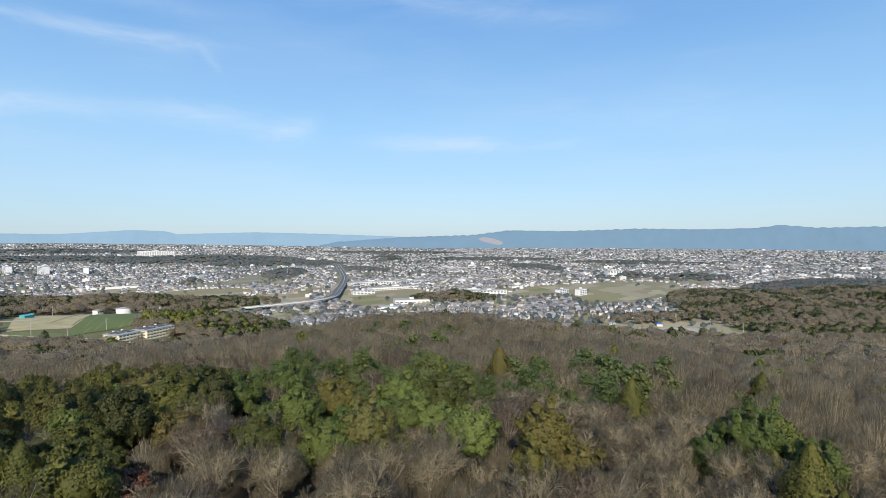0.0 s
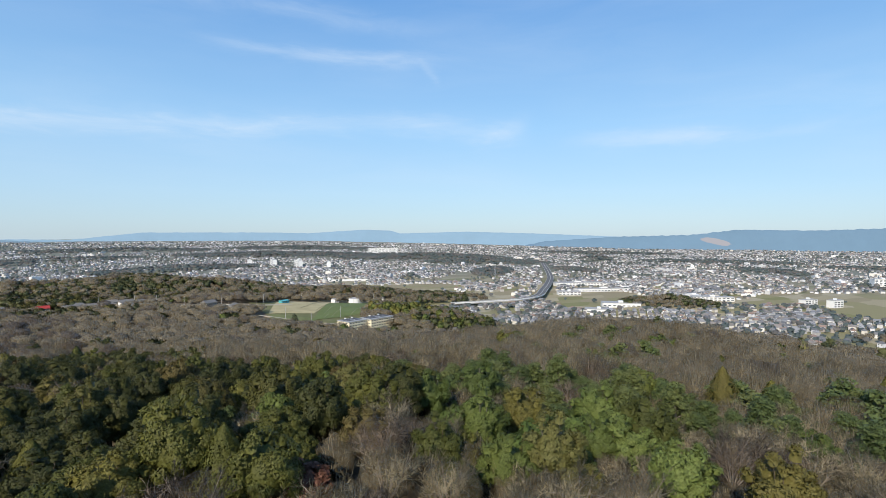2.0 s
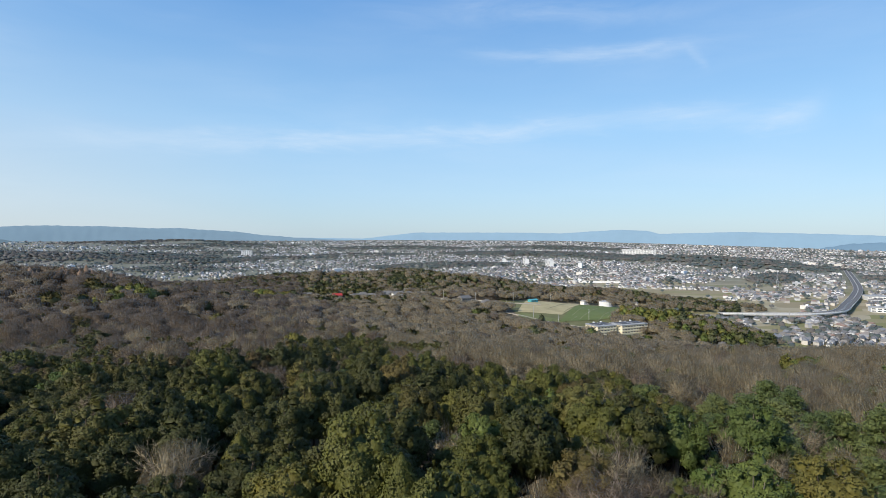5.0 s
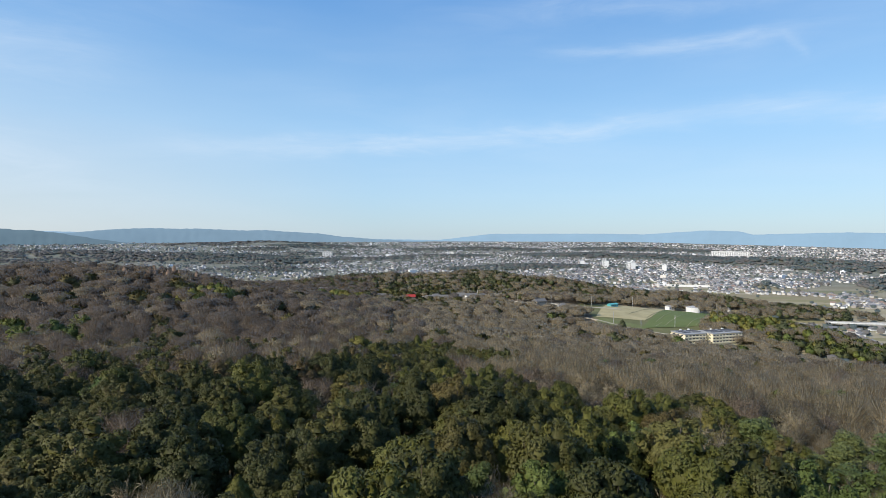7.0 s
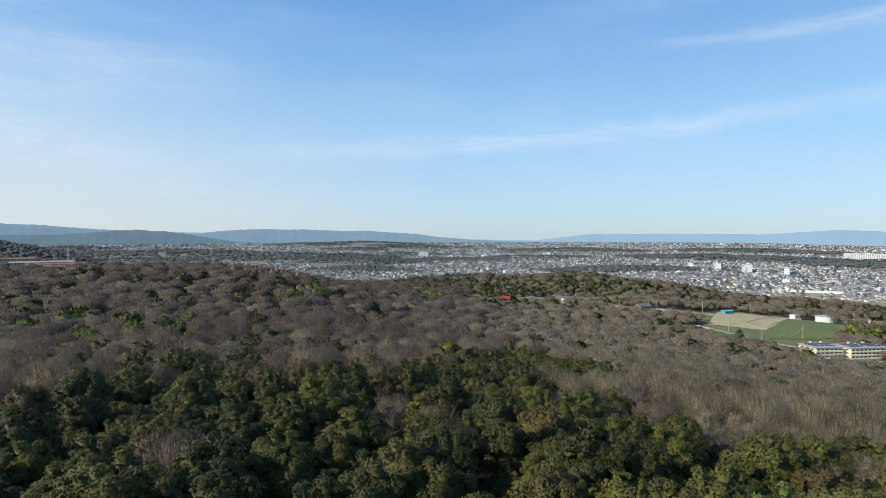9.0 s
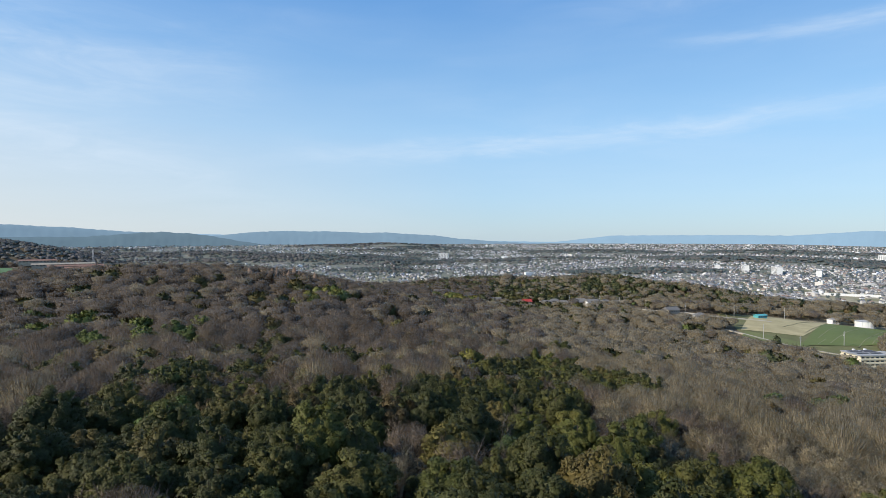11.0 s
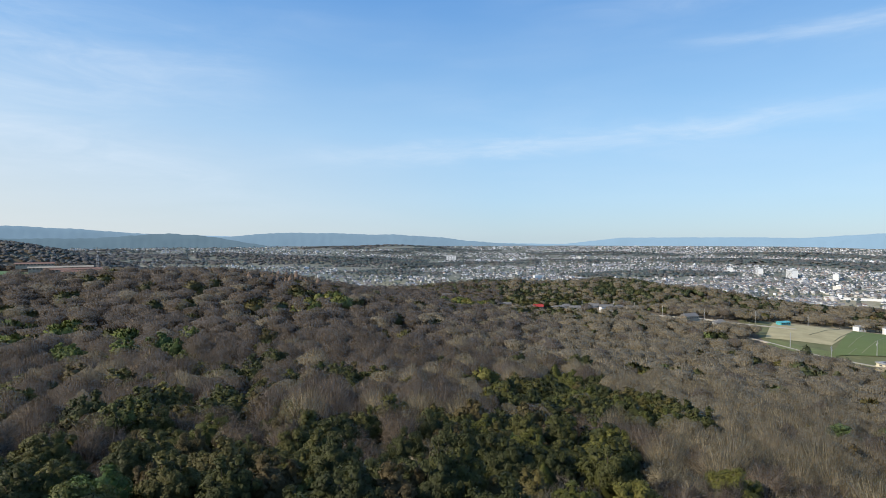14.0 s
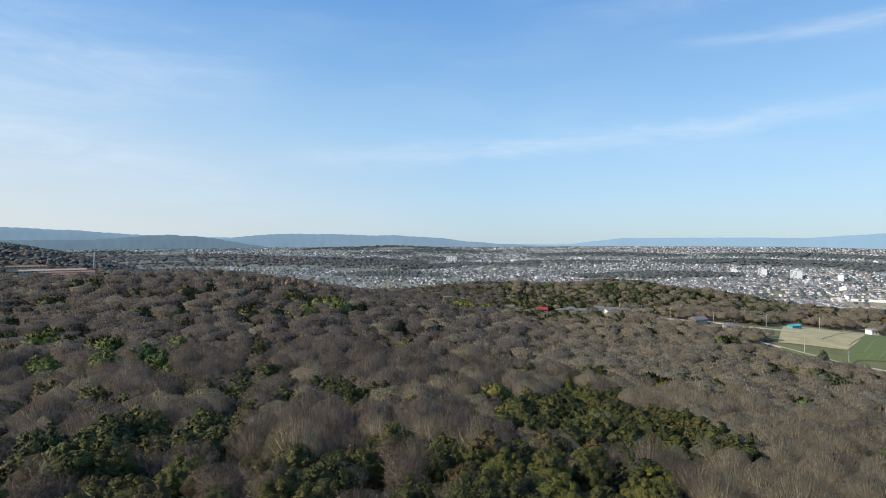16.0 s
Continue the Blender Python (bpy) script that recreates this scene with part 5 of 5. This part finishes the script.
def school_block(label, x, y, z, turn_, w, d, floors, mast=False):
    """A cream school wing: floors with balcony bands, windows, a flat roof with solar panels."""
    ob = at_pose(tagged(new("school_building"), label, "school", group="school wings"), x, y, z, turn_)
    h = floors * 2.9
    part("wall", solid(w, d, -6, h, CREAM, "wall"), ob)
    part("roof", solid(w + 1.4, d + 1.4, h, h + 0.6, GREY_ROOF, "roof"), ob, "flat grey roof")
    band = solid(w + 0.5, 0.9, -0.5, 0.55, CREAM, "balcony")
    pane = solid(2.3, 0.14, 0, 1.0, GLASS, "window")
    bays = int(w / 3.6)
    for f in range(floors):
        for s in (-1, 1):
            p = part("balcony", band, ob)
            p.location = (0, s * (d / 2 + 0.45), f * 2.9 + 0.4)
            for k in range(bays):
                q = part("window", pane, ob)
                q.location = ((k + 0.5 - bays / 2) * w / bays, s * (d / 2 + 0.03), f * 2.9 + 1.05)
        for s in (-1, 1):
            for k in range(3):
                q = part("window", pane, ob)
                q.matrix_world = ob.matrix_world @ pose(s * (w / 2 + 0.03), (k - 1) * d / 3.4, f * 2.9 + 1.05, 0, 0, 90)
    panel = solid(w * 0.40, 1.7, -0.05, 0.05, SOLAR, "solar_panel")
    for k in (1, 3, 4):
        for s in (-1, 1):
            q = part("solar_panel", panel, ob, "dark solar panel")
            q.matrix_world = ob.matrix_world @ pose(s * w * 0.24, (k - 2) * d / 6.2 - 1.0, h + 1.15, 12, 0, 0)
    unit_ = solid(1.6, 1.6, 0, 1.7, WHITE, "roof_unit")
    for k in (-0.15, 0.25):
        q = part("roof_unit", unit_, ob, "white roof unit")
        q.location = (w * k, d * 0.36, h + 0.6)
    if mast:
        q = part("stair_tower", solid(5, 6, -6, h - 1.5, CREAM, "stair_tower"), ob)
        q.location = (w / 2 + 2.4, d * 0.2, 0)
    return ob


school_block("cream three-storey school wing with solar panels on its roof", 330, 531, 17, 12, 34, 18, 3, True)
school_block("shorter cream school wing with grey flat roof", 297, 529, 17, 12, 24, 19, 3)


def gabled(name, label, x, y, turn_, w, d, h, rise, wall_m, roof_m, category="house", group="", hip=False, dz=0.0):
    """A small building: walls, roof with eaves and thickness, ridge, windows and a door."""
    z = float(ground_at(x, y)) + dz
    ob = at_pose(tagged(new(name), label, category, group=group), x, y, z, turn_)
    part("wall", solid(w, d, -3, h, wall_m, "wall"), ob)
    rv, rf = roof_v(w + 1.4, d + 1.4, h - 0.15, rise, hip)
    part("roof", mesh_from("roof", rv, rf, [roof_m]), ob)
    ridge_ = part("ridge", solid(max(w + 1.2 - (d if hip else 0), 0.6), 0.5, 0, 0.35, roof_m, "ridge"), ob)
    ridge_.location = (0, 0, h - 0.25 + rise)
    pane = solid(1.7, 0.12, 0, 1.2, GLASS, "window")
    n = max(2, int(w / 3.2))
    for s in (-1, 1):
        for k in range(n):
            q = part("window", pane, ob)
            q.location = ((k + 0.5 - n / 2) * w / n, s * d / 2, h * 0.42)
    q = part("door", solid(1.0, 0.12, 0, 2.0, EARTH, "door"), ob)
    q.location = (w * 0.05, -d / 2 - 0.02, 0)
    return ob


drape("bare_field", "tan bare earth field below the wood", ((612, 104), (636, 14), (742, 62), (716, 132)), DIRT, 0.6)
gabled("hut", "small white two-storey hut at the field edge", 405, 778, 20, 11, 8, 5.5, 1.2, WHITE, GREY_ROOF, "hut", dz=0.5)
gabled("shed", "teal sheet-metal farm shed", 303, 734, 24, 13, 7, 3.8, 1.0, TEAL, TEAL, "shed", dz=0.5)


def storage_tank(x, y):
    z = float(ground_at(x, y))
    ob = at_pose(tagged(new("storage_tank"), "white cylindrical water tank with a low domed roof", "tank"), x, y, z, 0)
    bm = bmesh.new()
    bmesh.ops.create_cone(bm, cap_ends=True, segments=28, radius1=10, radius2=10, depth=9, matrix=Matrix.Translation((0, 0, 3.5)))
    me = bpy.data.meshes.new("shell")
    bm.to_mesh(me), bm.free()
    me.materials.append(WHITE)
    part("shell", me, ob)
    bm = bmesh.new()
    bmesh.ops.create_cone(bm, cap_ends=True, segments=28, radius1=10.4, radius2=2, depth=1.4, matrix=Matrix.Translation((0, 0, 8.7)))
    me = bpy.data.meshes.new("roof")
    bm.to_mesh(me), bm.free()
    me.materials.append(GREY_ROOF)
    part("roof", me, ob, "grey domed roof")
    for k in range(8):
        a = k * math.pi / 4
        q = part("rib", solid(0.5, 0.5, -1, 8.2, WHITE, "rib"), ob)
        q.location = (10.1 * math.cos(a), 10.1 * math.sin(a), 0)


storage_tank(430, 760)


def utility_pole():
    ob = tagged(new("utility_pole"), "grey concrete utility pole with crossarms", "pole", group="utility poles")
    bm = bmesh.new()
    bmesh.ops.create_cone(bm, cap_ends=True, segments=8, radius1=0.30, radius2=0.18, depth=15, matrix=Matrix.Translation((0, 0, 6.5)))
    me = bpy.data.meshes.new("mast")
    bm.to_mesh(me), bm.free()
    me.materials.append(POLE)
    part("mast", me, ob)
    arm = solid(2.4, 0.22, 0, 0.2, POLE, "crossarm")
    for z in (12.6, 11.4):
        p = part("crossarm", arm, ob)
        p.location = (0, 0, z)
    p = part("transformer", solid(0.7, 0.6, 0, 1.1, CONCRETE, "transformer"), ob)
    p.location = (0.55, 0, 9.6)
    return ob


pole0 = utility_pole()
spots = [(262, 556), (250, 598), (315, 590), (232, 640), (176, 742), (214, 716), (150, 770), (128, 788), (272, 728), (348, 775), (470, 770),
         (90, 800), (735, 48), (700, 12), (765, 90), (640, 640)]
for k, (x, y) in enumerate(spots):
    m = pose(x, y, float(ground_at(x, y)), 0, 0, 30 + 37 * k % 90)
    if k:
        copy_thing(pole0, m)
    else:
        pole0.matrix_world = m

wall_ = at_pose(tagged(new("retaining_wall"), "low grey concrete retaining wall by the track", "wall"), 268, 558, float(ground_at(268, 558)), 15)
part("face", solid(13, 1.0, -1.5, 1.5, CONCRETE, "face"), wall_)
part("coping", solid(13.4, 1.3, 1.5, 1.75, CONCRETE, "coping"), wall_)

# hamlet on the far side of the wood
HAMLET = [  # east, north, turn, length, depth, height
    (33, 776, 10, 12, 8, 4.0), (58, 778, 15, 18, 9, 4.0), (80, 784, 5, 14, 8, 4.5), (98, 788, 20, 16, 9, 5.0), (118, 784, 12, 15, 10, 6.0),
    (135, 792, 25, 14, 9, 4.5), (150, 786, 5, 13, 8, 4.5), (70, 800, 12, 14, 8, 5.0), (105, 806, 0, 12, 8, 5.0), (-80, 868, 20, 14, 9, 5.5),
    (-98, 874, 10, 15, 9, 6.0), (-66, 872, 15, 10, 8, 4.5), (200, 722, 30, 17, 10, 4.5), (222, 690, 10, 12, 8, 3.5), (-8, 800, 10, 12, 8, 4.5),
    (232, 660, 40, 10, 7, 3.0)]
for k, (x, y, a, w, d, h) in enumerate(HAMLET):
    roof_m = RED_ROOF if k == 0 else TILE
    wall_m = WHITE if k in (4, 9, 11, 13) else EARTH
    label = "hamlet house with a bright red roof" if k == 0 else ("white-walled hamlet house with grey tiled roof" if wall_m is WHITE else "old farmhouse with a grey tiled roof")
    gabled("house", label, x, y, a, w, d, h, 3.0, wall_m, roof_m, "house", "hamlet houses", k % 2 == 1, 1.0 if k else 2.2)

# long sheds and a lawn on the ridge
drape("lawn", "green lawn beside the long sheds", ((-560, 560), (-500, 548), (-520, 600), (-575, 600)), LAWN, 0.6, 10, "lawn")
for x, y, w, m in ((-470, 600, 52, RUST), (-500, 616, 60, EARTH), (-445, 590, 44, RUST), (-540, 622, 36, RUST), (-430, 604, 40, EARTH)):
    gabled("long_shed", "long low farm shed with a weathered sheet roof", x, y, 44, w, 9, 3.0, 1.6, EARTH, m, "shed", "long sheds on the ridge", dz=6.0)


# ---- larger buildings on the plain ----
def hall(name, label, x, y, turn_, w, d, h, wall_m, roof_m, category):
    z = float(ground_at(x, y))
    ob = at_pose(tagged(new(name), label, category, group="large buildings on the plain"), x, y, z, turn_)
    part("wall", solid(w, d, -2, h, wall_m, "wall"), ob)
    part("roof", solid(w + 0.8, d + 0.8, h, h + 0.5, roof_m, "roof"), ob)
    storeys = max(1, int(h / 3.4))
    n = max(3, int(w / 7))
    pane = solid(w / n * 0.62, 0.2, 0, 1.5, GLASS, "window")
    for f in range(storeys):
        for s in (-1, 1):
            for k in range(n):
                q = part("window", pane, ob)
                q.location = ((k + 0.5 - n / 2) * w / n, s * d / 2, f * 3.4 + 1.2)
    q = part("plant_room", solid(w * 0.12, d * 0.4, h + 0.5, h + 3, wall_m, "plant_room"), ob)
    return ob


for x, y, a, w, d, h in ((1050, 334, -16, 30, 12, 11), (1064, 300, -16, 24, 12, 12), (800, 1830, 80, 70, 14, 26), (835, 1900, 70, 60, 14, 24),
                         (760, 1960, 75, 90, 14, 22), (690, 2010, 75, 70, 14, 20), (1560, 2480, -30, 160, 20, 26), (900, 1790, 60, 46, 14, 18),
                         (1475, 330, -50, 40, 20, 14), (-330, 2600, 0, 46, 16, 26)):
    hall("apartment_block", "white multi-storey apartment block", x, y, a, w, d, h, WHITE, GREY_ROOF, "apartments")
for x, y, a, w, d, h in ((1040, 800, -32, 110, 30, 8), (1120, 742, -30, 90, 26, 7), (985, 690, -30, 120, 22, 6), (870, 690, -40, 44, 22, 7), (1000, 470, -50, 70, 20, 7),
                         (790, 520, -48, 60, 26, 6), (710, 505, -50, 40, 20, 6)):
    hall("warehouse", "long white warehouse with a grey roof", x, y, a, w, d, h, WHITE, GREY_ROOF, "warehouse")
tank_ = at_pose(tagged(new("gas_holder"), "round pale cream storage tower above the houses", "tank"), -46, 2700, 0, 0)
bm = bmesh.new()
bmesh.ops.create_cone(bm, cap_ends=True, segments=24, radius1=16, radius2=16, depth=26, matrix=Matrix.Translation((0, 0, 13)))
me = bpy.data.meshes.new("shell")
bm.to_mesh(me), bm.free()
me.materials.append(WHITE)
part("shell", me, tank_)
strip("terrace_wall", "long white retaining wall below the houses", [(610, 1270), (700, 1235), (800, 1190)], 1.5, WHITE, 5.0, "wall")
gabled("barn", "small blue-roofed barn in the fields", 745, 108, 20, 9, 7, 3.0, 1.4, WHITE, BLUE, "barn")
gabled("barn", "small white field barn with grey roof", 662, 104, 30, 9, 7, 3.2, 1.2, WHITE, GREY_ROOF, "barn")


# ---- transmission towers ----
def transmission_tower():
    ob = tagged(new("transmission_tower"), "tall grey lattice power transmission tower", "pylon", group="transmission towers")
    metal = noisy("galvanised_steel", (0.34, 0.35, 0.36), (0.46, 0.47, 0.48), 0.5, 0.5)
    leg = Shape()
    stick(leg, (2.6, 2.6, -1), (0.5, 0.5, 40), 0.22, 0.14, 4)
    for k in range(8):
        z0, z1 = k * 4.8, (k + 1) * 4.8
        w0, w1 = 2.6 - 2.1 * z0 / 40, 2.6 - 2.1 * z1 / 40
        stick(leg, (w0, w0, z0), (-w1, w1, z1), 0.10, 0.10, 3)
        stick(leg, (-w0, w0, z0), (w1, w1, z1), 0.10, 0.10, 3)
    me_leg = mesh_from("leg", *leg.arrays()[:2], [metal])
    for k in range(4):
        part("leg", me_leg, ob).matrix_world = pose(0, 0, 0, 0, 0, 90 * k)
    for z, w in ((27, 7), (32, 8.5), (37, 6)):
        arm = Shape()
        stick(arm, (-w, 0, z + 0.4), (0, 0, z), 0.12, 0.4, 4)
        stick(arm, (w, 0, z + 0.4), (0, 0, z), 0.12, 0.4, 4)
        part("crossarm", mesh_from("crossarm", *arm.arrays()[:2], [metal]), ob)
    return ob


tower = transmission_tower()
for k, (x, y, a) in enumerate(((1110, 780, 40), (1290, 560, 30), (985, 1020, 45), (-760, 1700, -20), (-1000, 1240, -30))):
    m = pose(x, y, float(ground_at(x, y)), 0, 0, a)
    if k:
        copy_thing(tower, m)
    else:
        tower.matrix_world = m
